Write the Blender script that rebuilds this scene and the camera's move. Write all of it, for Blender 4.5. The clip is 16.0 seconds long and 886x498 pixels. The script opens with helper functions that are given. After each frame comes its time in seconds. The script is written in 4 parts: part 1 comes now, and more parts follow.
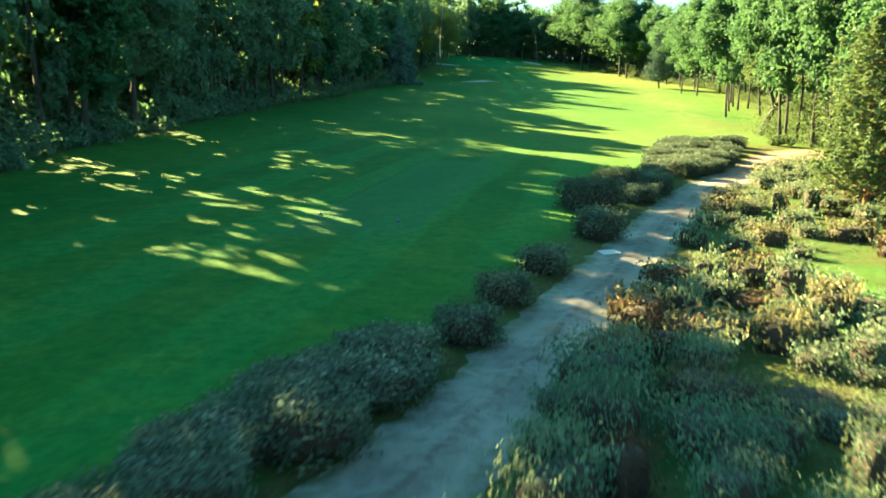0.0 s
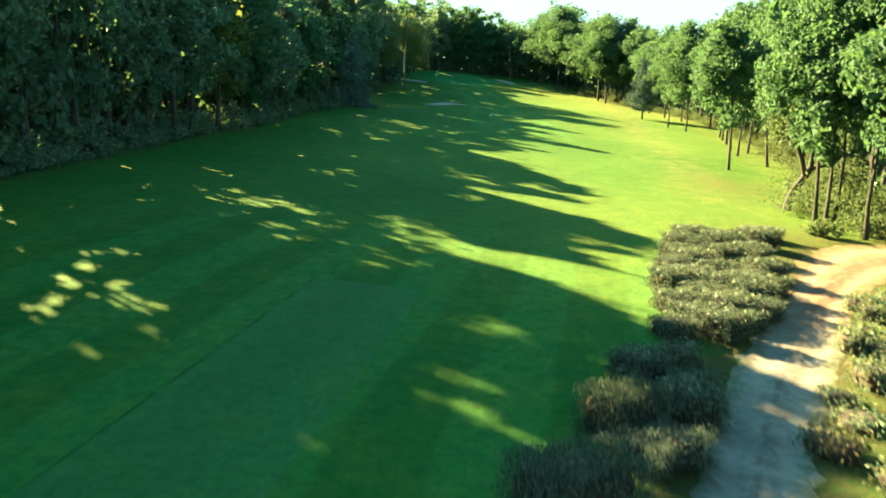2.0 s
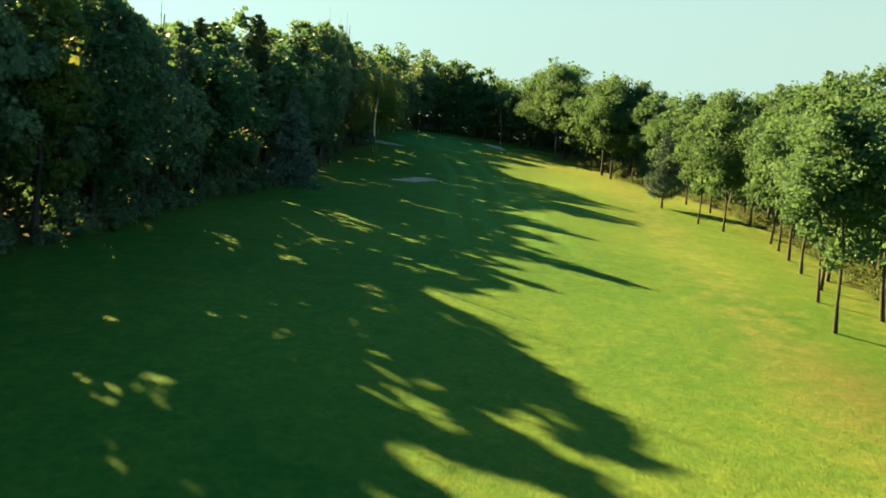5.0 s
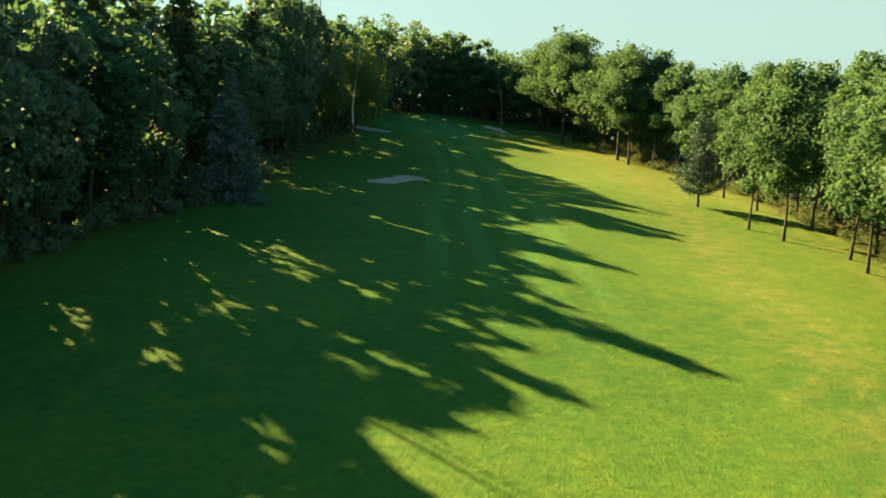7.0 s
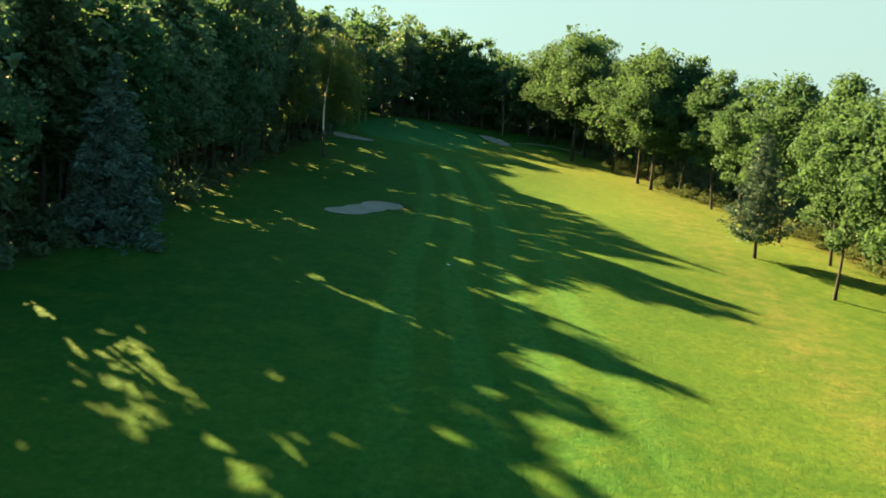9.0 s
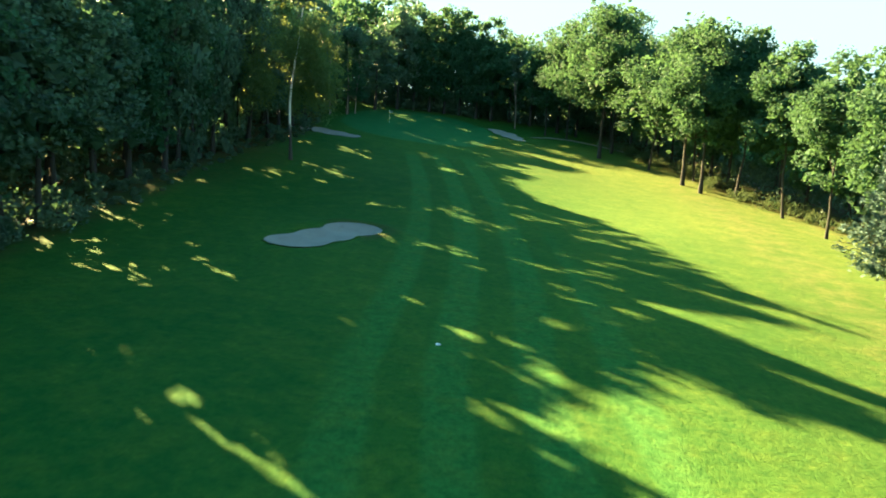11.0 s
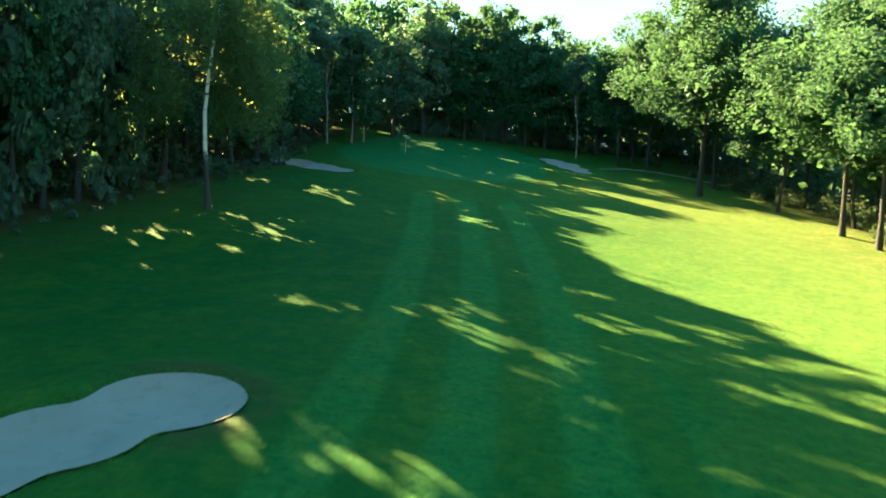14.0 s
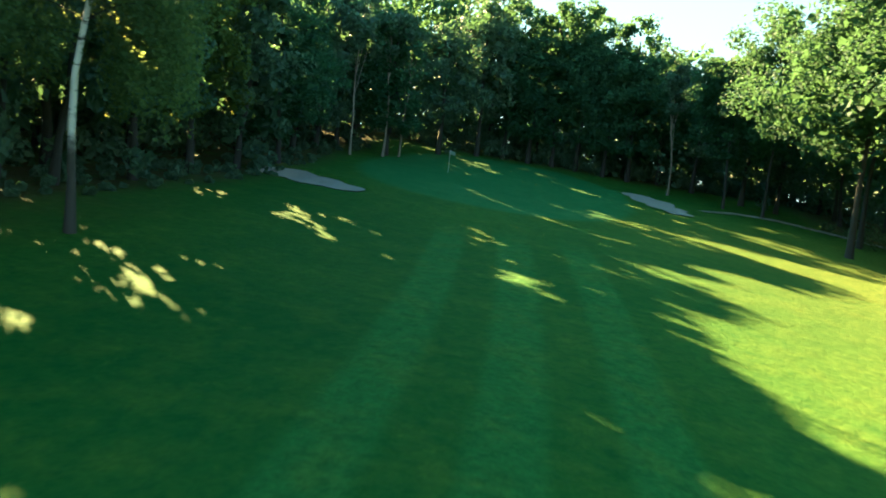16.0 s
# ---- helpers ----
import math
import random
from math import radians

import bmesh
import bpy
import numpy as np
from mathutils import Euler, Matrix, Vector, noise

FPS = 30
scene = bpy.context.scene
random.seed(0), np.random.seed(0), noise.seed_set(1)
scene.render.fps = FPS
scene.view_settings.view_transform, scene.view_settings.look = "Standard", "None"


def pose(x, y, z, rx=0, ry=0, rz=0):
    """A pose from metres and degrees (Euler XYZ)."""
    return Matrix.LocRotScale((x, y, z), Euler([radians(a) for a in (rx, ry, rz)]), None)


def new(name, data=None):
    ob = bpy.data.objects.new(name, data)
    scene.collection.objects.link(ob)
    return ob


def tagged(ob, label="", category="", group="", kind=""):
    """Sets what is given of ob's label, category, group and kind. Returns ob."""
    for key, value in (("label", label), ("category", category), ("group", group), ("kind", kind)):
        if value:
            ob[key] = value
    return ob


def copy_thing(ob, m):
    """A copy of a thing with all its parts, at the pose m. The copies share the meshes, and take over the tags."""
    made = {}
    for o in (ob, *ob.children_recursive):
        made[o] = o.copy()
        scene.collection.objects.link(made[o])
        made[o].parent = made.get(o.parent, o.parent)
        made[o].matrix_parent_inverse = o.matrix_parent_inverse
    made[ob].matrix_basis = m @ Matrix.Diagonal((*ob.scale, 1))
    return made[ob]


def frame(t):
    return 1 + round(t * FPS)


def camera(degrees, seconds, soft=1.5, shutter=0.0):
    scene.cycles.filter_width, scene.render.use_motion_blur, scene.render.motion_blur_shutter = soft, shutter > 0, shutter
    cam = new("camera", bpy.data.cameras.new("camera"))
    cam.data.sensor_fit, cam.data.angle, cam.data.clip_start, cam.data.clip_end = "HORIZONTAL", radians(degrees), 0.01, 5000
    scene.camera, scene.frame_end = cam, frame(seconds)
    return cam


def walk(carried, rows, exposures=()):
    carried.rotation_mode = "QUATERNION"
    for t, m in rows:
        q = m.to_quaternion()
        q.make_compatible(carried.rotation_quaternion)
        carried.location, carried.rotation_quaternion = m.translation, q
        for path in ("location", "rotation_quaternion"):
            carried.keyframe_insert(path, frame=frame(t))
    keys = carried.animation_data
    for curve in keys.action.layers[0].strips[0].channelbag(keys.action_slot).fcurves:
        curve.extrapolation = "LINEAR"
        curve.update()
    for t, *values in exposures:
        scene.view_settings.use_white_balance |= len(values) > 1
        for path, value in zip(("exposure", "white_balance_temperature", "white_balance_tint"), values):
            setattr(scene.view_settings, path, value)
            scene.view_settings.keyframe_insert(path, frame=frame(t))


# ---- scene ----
cam = camera(56.6, 16.0, soft=1.8, shutter=0.4)
METRES, EYE, TILT, LEAN, TURN = 192.3, 10.0, 0.0, 0.0, 0.0
ROWS = [
    (0.0, 0.0, 0.0, 0.0, -0.08, -8.4, 0.57),
    (0.5, 0.004, 0.0233, 0.0046, -0.38, -9.44, 0.09),
    (1.0, 0.0082, 0.0496, 0.0096, -1.07, -9.13, -0.46),
    (1.5, 0.0119, 0.0751, 0.0144, -1.59, -8.48, -0.76),
    (2.0, 0.0159, 0.1033, 0.0201, -1.83, -7.88, -1.52),
    (2.5, 0.0192, 0.1302, 0.0251, -1.98, -7.08, -2.26),
    (3.0, 0.0228, 0.1597, 0.0305, -2.12, -6.12, -2.78),
    (3.5, 0.026, 0.1876, 0.035, -2.38, -5.58, -3.09),
    (4.0, 0.0294, 0.2185, 0.0394, -2.71, -5.11, -3.34),
    (4.5, 0.0329, 0.2476, 0.0439, -2.8, -4.68, -3.45),
    (5.0, 0.0365, 0.279, 0.0486, -2.47, -4.41, -3.63),
    (7.5, 0.0559, 0.4324, 0.0706, -2.2, -6.43, -1.92),
    (8.0, 0.0593, 0.4655, 0.0738, -2.3, -6.22, -2.1),
    (8.5, 0.0624, 0.4961, 0.0766, -2.28, -6.05, -3.24),
    (9.0, 0.0648, 0.5298, 0.0788, -2.27, -6.02, -4.16),
    (9.5, 0.0671, 0.5606, 0.0802, -1.93, -6.25, -4.87),
    (12.0, 0.0827, 0.7281, 0.0845, -1.26, -6.48, -2.42),
    (12.5, 0.0864, 0.7604, 0.0849, -0.93, -6.35, -2.22),
    (13.0, 0.0905, 0.7944, 0.0853, 0.18, -5.73, -1.69),
    (13.5, 0.0935, 0.8261, 0.0857, 1.12, -4.99, -1.69),
    (14.0, 0.0964, 0.8601, 0.0861, 2.46, -4.09, -2.41),
    (14.5, 0.0982, 0.8915, 0.0867, 3.98, -3.56, -3.42),
    (15.0, 0.0994, 0.9246, 0.0877, 5.28, -3.21, -4.55),
    (15.5, 0.0991, 0.9553, 0.0882, 6.16, -2.93, -5.45),
    (16.0, 0.0988, 0.9881, 0.0885, 7.06, -2.43, -6.4),
]
EXPOSURES = [
    (0.0, 4.65, 4680.0, -14.0), (1.0, 4.65, 4720.0, -13.0), (2.0, 4.45, 4950.0, -10.0), (3.5, 3.8, 5300.0, -6.0), (5.0, 3.6, 5420.0, -4.0), (7.5, 3.55, 5450.0, -3.0),
    (9.5, 3.75, 5300.0, -3.0), (12.0, 4.55, 4700.0, -5.0), (14.0, 4.55, 4680.0, -7.0), (15.5, 4.5, 4850.0, -7.0), (16.0, 4.5, 4900.0, -7.0),
]
walk(cam, [(t, pose(0, 0, EYE, TILT, LEAN, TURN) @ pose(METRES * x, METRES * y, METRES * z, 90 + pitch, roll, yaw)) for t, x, y, z, yaw, pitch, roll in ROWS],
     EXPOSURES)

# ---- light ----
SUN_AZ, SUN_EL = radians(-43.0), radians(25.0)
to_sun = Vector((math.sin(SUN_AZ) * math.cos(SUN_EL), math.cos(SUN_AZ) * math.cos(SUN_EL), math.sin(SUN_EL)))
world = bpy.data.worlds.new("sky")
scene.world = world
world.use_nodes = True
wn = world.node_tree
sky = wn.nodes.new("ShaderNodeTexSky")
sky.sky_type, sky.sun_disc = "NISHITA", False
sky.sun_elevation, sky.sun_rotation = SUN_EL, SUN_AZ
sky.air_density, sky.dust_density, sky.ozone_density = 1.0, 4.5, 4.5
wn.nodes["Background"].inputs["Strength"].default_value = 0.0178
haze = wn.nodes.new("ShaderNodeMix")
haze.data_type = "RGBA"
haze.inputs[7].default_value = (3.75, 4.0, 3.0, 1.0)
upward = wn.nodes.new("ShaderNodeSeparateXYZ")
wn.links.new(wn.nodes.new("ShaderNodeTexCoord").outputs["Generated"], upward.inputs[0])
thin = wn.nodes.new("ShaderNodeMapRange")
thin.inputs["From Min"].default_value, thin.inputs["From Max"].default_value = 0.2, 0.75
thin.inputs["To Min"].default_value, thin.inputs["To Max"].default_value = 0.85, 0.0
wn.links.new(upward.outputs[2], thin.inputs["Value"])
wn.links.new(thin.outputs[0], haze.inputs[0])
blue = wn.nodes.new("ShaderNodeMix")
blue.data_type, blue.blend_type = "RGBA", "MULTIPLY"
blue.inputs[0].default_value = 1.0
blue.inputs[7].default_value = (0.60, 1.0, 0.84, 1.0)
wn.links.new(sky.outputs[0], blue.inputs[6])
wn.links.new(blue.outputs[2], haze.inputs[6])
wn.links.new(haze.outputs[2], wn.nodes["Background"].inputs["Color"])
sun_data = bpy.data.lights.new("sun", "SUN")
sun_data.energy, sun_data.angle, sun_data.color = 5.0, radians(0.55), (1.0, 0.58, 0.20)
sun = new("sun", sun_data)
sun.rotation_euler = to_sun.to_track_quat("Z", "Y").to_euler()
sun.location = to_sun * 300


# ---- materials ----
class Nodes:
    """A small builder for node materials."""

    def __init__(self, name):
        self.m = bpy.data.materials.new(name)
        self.m.use_nodes = True
        self.t = self.m.node_tree
        self.bsdf = self.t.nodes["Principled BSDF"]
        self.out = self.t.nodes["Material Output"]

    def add(self, kind):
        return self.t.nodes.new(kind)

    def link(self, a, b):
        self.t.links.new(a, b)

    def val(self, a, socket):
        if isinstance(a, bpy.types.NodeSocket):
            self.link(a, socket)
        else:
            socket.default_value = a

    def math(self, op, a, b=0.0, c=0.0):
        n = self.add("ShaderNodeMath")
        n.operation = op
        for v, s in zip((a, b, c), n.inputs):
            self.val(v, s)
        return n.outputs[0]

    def noise(self, scale, detail=4.0, rough=0.55, vector=None, distort=0.0):
        n = self.add("ShaderNodeTexNoise")
        n.inputs["Scale"].default_value = scale
        n.inputs["Detail"].default_value = detail
        n.inputs["Roughness"].default_value = rough
        n.inputs["Distortion"].default_value = distort
        if vector is not None:
            self.link(vector, n.inputs["Vector"])
        return n.outputs["Fac"]

    def step(self, a, lo, hi):
        n = self.add("ShaderNodeMapRange")
        n.interpolation_type = "SMOOTHSTEP"
        self.val(a, n.inputs["Value"])
        n.inputs["From Min"].default_value, n.inputs["From Max"].default_value = lo, hi
        return n.outputs["Result"]

    def mix(self, f, a, b, blend="MIX"):
        n = self.add("ShaderNodeMix")
        n.data_type, n.blend_type = "RGBA", blend
        self.val(f, n.inputs[0])
        for v, s in ((a, n.inputs[6]), (b, n.inputs[7])):
            if isinstance(v, tuple):
                s.default_value = (*v, 1.0)
            else:
                self.link(v, s)
        return n.outputs[2]

    def ramp(self, f, stops):
        n = self.add("ShaderNodeValToRGB")
        e = n.color_ramp.elements
        while len(e) < len(stops):
            e.new(0.5)
        for el, (p, col) in zip(e, stops):
            el.position, el.color = p, (*col, 1.0)
        self.link(f, n.inputs[0])
        return n.outputs[0]

    def attr(self, name):
        n = self.add("ShaderNodeAttribute")
        n.attribute_name = name
        return n.outputs["Fac"]

    def pos(self):
        return self.add("ShaderNodeNewGeometry").outputs["Position"]

    def local(self):
        return self.add("ShaderNodeTexCoord").outputs["Object"]

    def bump(self, height, strength=0.5, distance=0.05):
        n = self.add("ShaderNodeBump")
        n.inputs["Strength"].default_value, n.inputs["Distance"].default_value = strength, distance
        self.link(height, n.inputs["Height"])
        self.link(n.outputs[0], self.bsdf.inputs["Normal"])
        return n.outputs[0]

    def finish(self, colour, rough=0.8, spec=0.3):
        self.val(colour if not isinstance(colour, tuple) else (*colour, 1.0), self.bsdf.inputs["Base Color"])
        self.val(rough, self.bsdf.inputs["Roughness"])
        self.bsdf.inputs["Specular IOR Level"].default_value = spec
        return self.m


def leaf_material(name, stops, through_light=0.4, glow=(0.22, 0.36, 0.05), rough=0.8, sheen=0.12):
    """Leaves: a reflecting side and light that comes through, varied by puff, by leaf and by plant."""
    n = Nodes(name)
    island = n.add("ShaderNodeNewGeometry").outputs["Random Per Island"]
    plant = n.add("ShaderNodeObjectInfo").outputs["Random"]
    f = n.math("ADD", n.math("MULTIPLY", n.attr("tint"), 0.5), n.math("MULTIPLY", island, 0.3))
    f = n.math("ADD", f, n.math("MULTIPLY", plant, 0.2))
    col = n.ramp(f, stops)
    n.finish(col, rough, sheen)
    tr = n.add("ShaderNodeBsdfTranslucent")
    n.link(n.mix(0.55, col, glow), tr.inputs["Color"])
    mixer = n.add("ShaderNodeMixShader")
    mixer.inputs[0].default_value = through_light
    n.link(n.bsdf.outputs[0], mixer.inputs[1])
    n.link(tr.outputs[0], mixer.inputs[2])
    n.link(mixer.outputs[0], n.out.inputs["Surface"])
    return n.m


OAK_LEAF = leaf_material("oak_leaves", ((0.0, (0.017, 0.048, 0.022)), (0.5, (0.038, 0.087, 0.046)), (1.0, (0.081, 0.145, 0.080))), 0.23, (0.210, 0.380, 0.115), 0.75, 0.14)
# lifted and blued so the leaf colour carries the pale veil over the wood
WOOD_LEAF = leaf_material("woodland_leaves", ((0.0, (0.040, 0.074, 0.054)), (0.5, (0.078, 0.130, 0.084)), (1.0, (0.140, 0.198, 0.112))), 0.26, (0.150, 0.290, 0.080), 0.62, 0.22)
YELLOW_LEAF = leaf_material("turning_leaves", ((0.0, (0.034, 0.066, 0.016)), (0.5, (0.070, 0.110, 0.026)), (1.0, (0.125, 0.150, 0.036))), 0.25, (0.26, 0.30, 0.05))
BIRCH_LEAF = leaf_material("birch_leaves", ((0.0, (0.045, 0.090, 0.040)), (0.6, (0.085, 0.140, 0.055)), (1.0, (0.17, 0.21, 0.07))), 0.45, (0.30, 0.36, 0.07))
SPRUCE_LEAF = leaf_material("spruce_needles", ((0.0, (0.055, 0.105, 0.095)), (0.5, (0.115, 0.185, 0.165)), (1.0, (0.215, 0.290, 0.270))), 0.2, (0.098, 0.147, 0.098))
DARK_NEEDLES = leaf_material('dark_needles', ((0.0, (0.022, 0.050, 0.027)), (0.5, (0.048, 0.085, 0.045)), (1.0, (0.088, 0.125, 0.062))), 0.15, (0.100, 0.150, 0.062))
PINE_LEAF = leaf_material("pine_needles", ((0.0, (0.035, 0.075, 0.062)), (0.5, (0.075, 0.125, 0.105)), (1.0, (0.140, 0.200, 0.160))), 0.15, (0.09, 0.14, 0.09))
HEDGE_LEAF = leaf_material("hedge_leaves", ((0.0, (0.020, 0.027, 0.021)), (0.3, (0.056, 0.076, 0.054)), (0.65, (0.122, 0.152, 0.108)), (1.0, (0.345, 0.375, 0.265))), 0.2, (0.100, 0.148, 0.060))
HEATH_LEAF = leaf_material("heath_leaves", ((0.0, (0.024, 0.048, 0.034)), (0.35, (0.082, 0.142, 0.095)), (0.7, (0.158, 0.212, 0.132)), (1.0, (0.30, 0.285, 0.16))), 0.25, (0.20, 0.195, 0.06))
LIP_GRASS = leaf_material('long_grass', ((0.0, (0.05, 0.10, 0.015)), (0.5, (0.08, 0.16, 0.02)), (1.0, (0.13, 0.20, 0.03))), 0.3)
HEATH_DRY = leaf_material('dry_heath_leaves', ((0.0, (0.045, 0.052, 0.030)), (0.5, (0.125, 0.125, 0.066)), (1.0, (0.27, 0.245, 0.13))), 0.25, (0.175, 0.168, 0.056))
HEATH_RED = leaf_material('russet_heath_leaves', ((0.0, (0.022, 0.019, 0.012)), (0.5, (0.056, 0.041, 0.025)), (1.0, (0.106, 0.072, 0.037))), 0.2, (0.137, 0.087, 0.037))
BUSH_LEAF = leaf_material("bush_leaves", ((0.0, (0.028, 0.055, 0.024)), (0.5, (0.062, 0.100, 0.044)), (1.0, (0.125, 0.155, 0.078))), 0.25, (0.20, 0.26, 0.07))


def bark_material(name, dark, light, scale=3.0):
    n = Nodes(name)
    stretch = n.add("ShaderNodeMapping")
    stretch.inputs["Scale"].default_value = (1.0, 1.0, 0.18)
    n.link(n.local(), stretch.inputs["Vector"])
    ridges = n.noise(scale * 4, 6.0, 0.65, stretch.outputs[0])
    patch = n.noise(scale * 0.25, 3.0, 0.5, n.local())
    n.bump(ridges, 0.8, 0.04)
    return n.finish(n.mix(n.math("MULTIPLY", n.math("ADD", ridges, patch), 0.55), dark, light), 0.9, 0.15)


BARK = bark_material("oak_bark", (0.017, 0.0175, 0.017), (0.066, 0.066, 0.062))
BARK_PALE = bark_material("pale_bark", (0.10, 0.085, 0.07), (0.30, 0.27, 0.23))
PINE_BARK = bark_material("reddish_bark", (0.05, 0.028, 0.018), (0.24, 0.13, 0.075))


def birch_bark():
    n = Nodes("birch_bark")
    stretch = n.add("ShaderNodeMapping")
    stretch.inputs["Scale"].default_value = (0.4, 0.4, 1.6)
    n.link(n.local(), stretch.inputs["Vector"])
    bands = n.step(n.noise(3.0, 5.0, 0.7, stretch.outputs[0]), 0.56, 0.66)
    height = n.add("ShaderNodeSeparateXYZ")
    n.link(n.local(), height.inputs[0])
    # darker foot: rough old bark, with the shade low down painted in too
    low = n.math("SUBTRACT", 1.0, n.step(n.math("ADD", height.outputs[2], n.math("MULTIPLY", n.noise(1.2, 3.0, 0.6, n.local()), 2.5)), 4.4, 5.8))
    col = n.mix(n.math("MULTIPLY", n.math("MAXIMUM", bands, low), 0.95), (0.62, 0.60, 0.55), (0.022, 0.02, 0.017))
    return n.finish(col, 0.7, 0.2)


BIRCH_BARK = birch_bark()


def grass_material():
    n = Nodes("mown_grass")
    p = n.pos()
    sep = n.add("ShaderNodeSeparateXYZ")
    n.link(p, sep.inputs[0])
    x, y = sep.outputs[0], sep.outputs[1]
    wob = n.math("MULTIPLY", n.math("SUBTRACT", n.noise(0.12, 2.0, 0.5, p), 0.5), 1.6)
    # fairway stripes follow a gentle bend; the tee's run along the track
    dy = n.math("SUBTRACT", y, 205.0)
    dy = n.math("MAXIMUM", dy, -45.0)
    bend = n.math("MULTIPLY", n.math("MULTIPLY", dy, dy), 0.0013)
    s1 = n.math("ADD", n.math("ADD", x, bend), n.math("MULTIPLY", wob, 0.25))
    stripe1 = n.step(n.math("SINE", n.math("MULTIPLY", n.math("SUBTRACT", s1, 17.8), 1.65)), -0.45, 0.45)
    s2 = n.math("SUBTRACT", n.math("MULTIPLY", x, 0.975), n.math("MULTIPLY", y, 0.22))
    stripe2 = n.step(n.math("SINE", n.math("ADD", n.math("MULTIPLY", s2, 1.35), wob)), -0.22, 0.22)
    fair, tee = n.attr("fairway"), n.attr("tee")
    stripe = n.math("ADD", n.math("MULTIPLY", stripe1, fair), n.math("MULTIPLY", n.math("MULTIPLY", stripe2, 0.8), tee))
    big = n.noise(0.05, 4.0, 0.55, p, 0.3)
    mid = n.noise(0.55, 5.0, 0.6, p)
    fine = n.noise(7.0, 4.0, 0.7, p)
    base = n.mix(n.step(big, 0.2, 0.8), (0.030, 0.086, 0.013), (0.064, 0.124, 0.016))
    base = n.mix(n.math("MULTIPLY", stripe, 0.8), base, (0.062, 0.150, 0.030))
    base = n.mix(n.math("MULTIPLY", n.step(mid, 0.42, 0.72), 0.4), base, (0.112, 0.152, 0.018))
    tuft = n.noise(1.9, 6.0, 0.65, p, 0.2)
    base = n.mix(n.math("MULTIPLY", n.step(tuft, 0.44, 0.74), 0.55), base, (0.012, 0.056, 0.013))
    base = n.mix(n.math("MULTIPLY", n.step(tuft, 0.44, 0.28), 0.4), base, (0.118, 0.162, 0.021))
    # yellow of dry turf, with the sun's warmth put into the colour too
    dry = n.math("MULTIPLY", n.attr("dry"), n.math("ADD", 0.35, n.math("MULTIPLY", n.step(n.math("ADD", n.math("MULTIPLY", mid, 0.6), n.math("MULTIPLY", big, 0.5)), 0.2, 0.9), 0.65)))
    base = n.mix(n.math("MULTIPLY", dry, 0.9), base, (0.140, 0.160, 0.030))
    thatch = n.math("MULTIPLY", n.attr("straw"), n.step(n.math("ADD", n.math("MULTIPLY", mid, 0.55), n.math("MULTIPLY", fine, 0.45)), 0.38, 0.62))
    base = n.mix(n.math("MULTIPLY", thatch, 0.48), base, (0.158, 0.138, 0.052))
    base = n.mix(n.math("MULTIPLY", n.attr("green"), 0.75), base, n.mix(n.step(mid, 0.3, 0.7), (0.054, 0.150, 0.048), (0.070, 0.170, 0.056)))
    # the tee is a mown oblong with a cut edge
    u, v = n.math("SUBTRACT", x, n.math("MULTIPLY", y, 0.2)), n.math("ADD", y, n.math("MULTIPLY", x, 0.23))
    inside = n.math("MULTIPLY", n.step(u, -11.55, -11.4), n.math("SUBTRACT", 1.0, n.step(u, -7.0, -6.7)))
    reach = n.math("MULTIPLY", n.math("SUBTRACT", 1.0, n.step(v, 52.8, 52.95)), n.step(y, 26.0, 30.0))
    base = n.mix(n.math("MULTIPLY", n.math("MULTIPLY", inside, reach), 0.6), base, (0.056, 0.118, 0.046))
    cut = n.math("MULTIPLY", n.math("SUBTRACT", 1.0, n.step(n.math("ABSOLUTE", n.math("ADD", u, 11.5)), 0.02, 0.10)), reach)
    end = n.math("MULTIPLY", n.math("SUBTRACT", 1.0, n.step(n.math("ABSOLUTE", n.math("SUBTRACT", v, 52.9)), 0.02, 0.14)), inside)
    base = n.mix(n.math("MULTIPLY", n.math("MAXIMUM", cut, end), n.math("MULTIPLY", n.step(mid, 0.35, 0.65), 0.8)), base, (0.012, 0.035, 0.010))
    litter = n.math("MULTIPLY", n.attr("litter"), n.step(n.math("ADD", n.math("MULTIPLY", fine, 0.5), n.math("MULTIPLY", mid, 0.6)), 0.32, 0.6))
    soil = n.mix(n.step(fine, 0.35, 0.7), (0.035, 0.026, 0.014), (0.108, 0.073, 0.038))
    base = n.mix(litter, base, soil)
    base = n.mix(n.math("MULTIPLY", n.step(n.math("ADD", n.math("MULTIPLY", fine, 0.5), n.math("MULTIPLY", n.noise(2.8, 5.0, 0.75, p), 0.5)), 0.38, 0.66), 0.6), base, (0.019, 0.062, 0.010))
    n.bump(n.math("ADD", n.math("MULTIPLY", fine, 0.5), n.math("ADD", mid, n.math("MULTIPLY", tuft, 0.6))), 0.65, 0.15)
    return n.finish(base, 0.85, 0.03)


GRASS = grass_material()


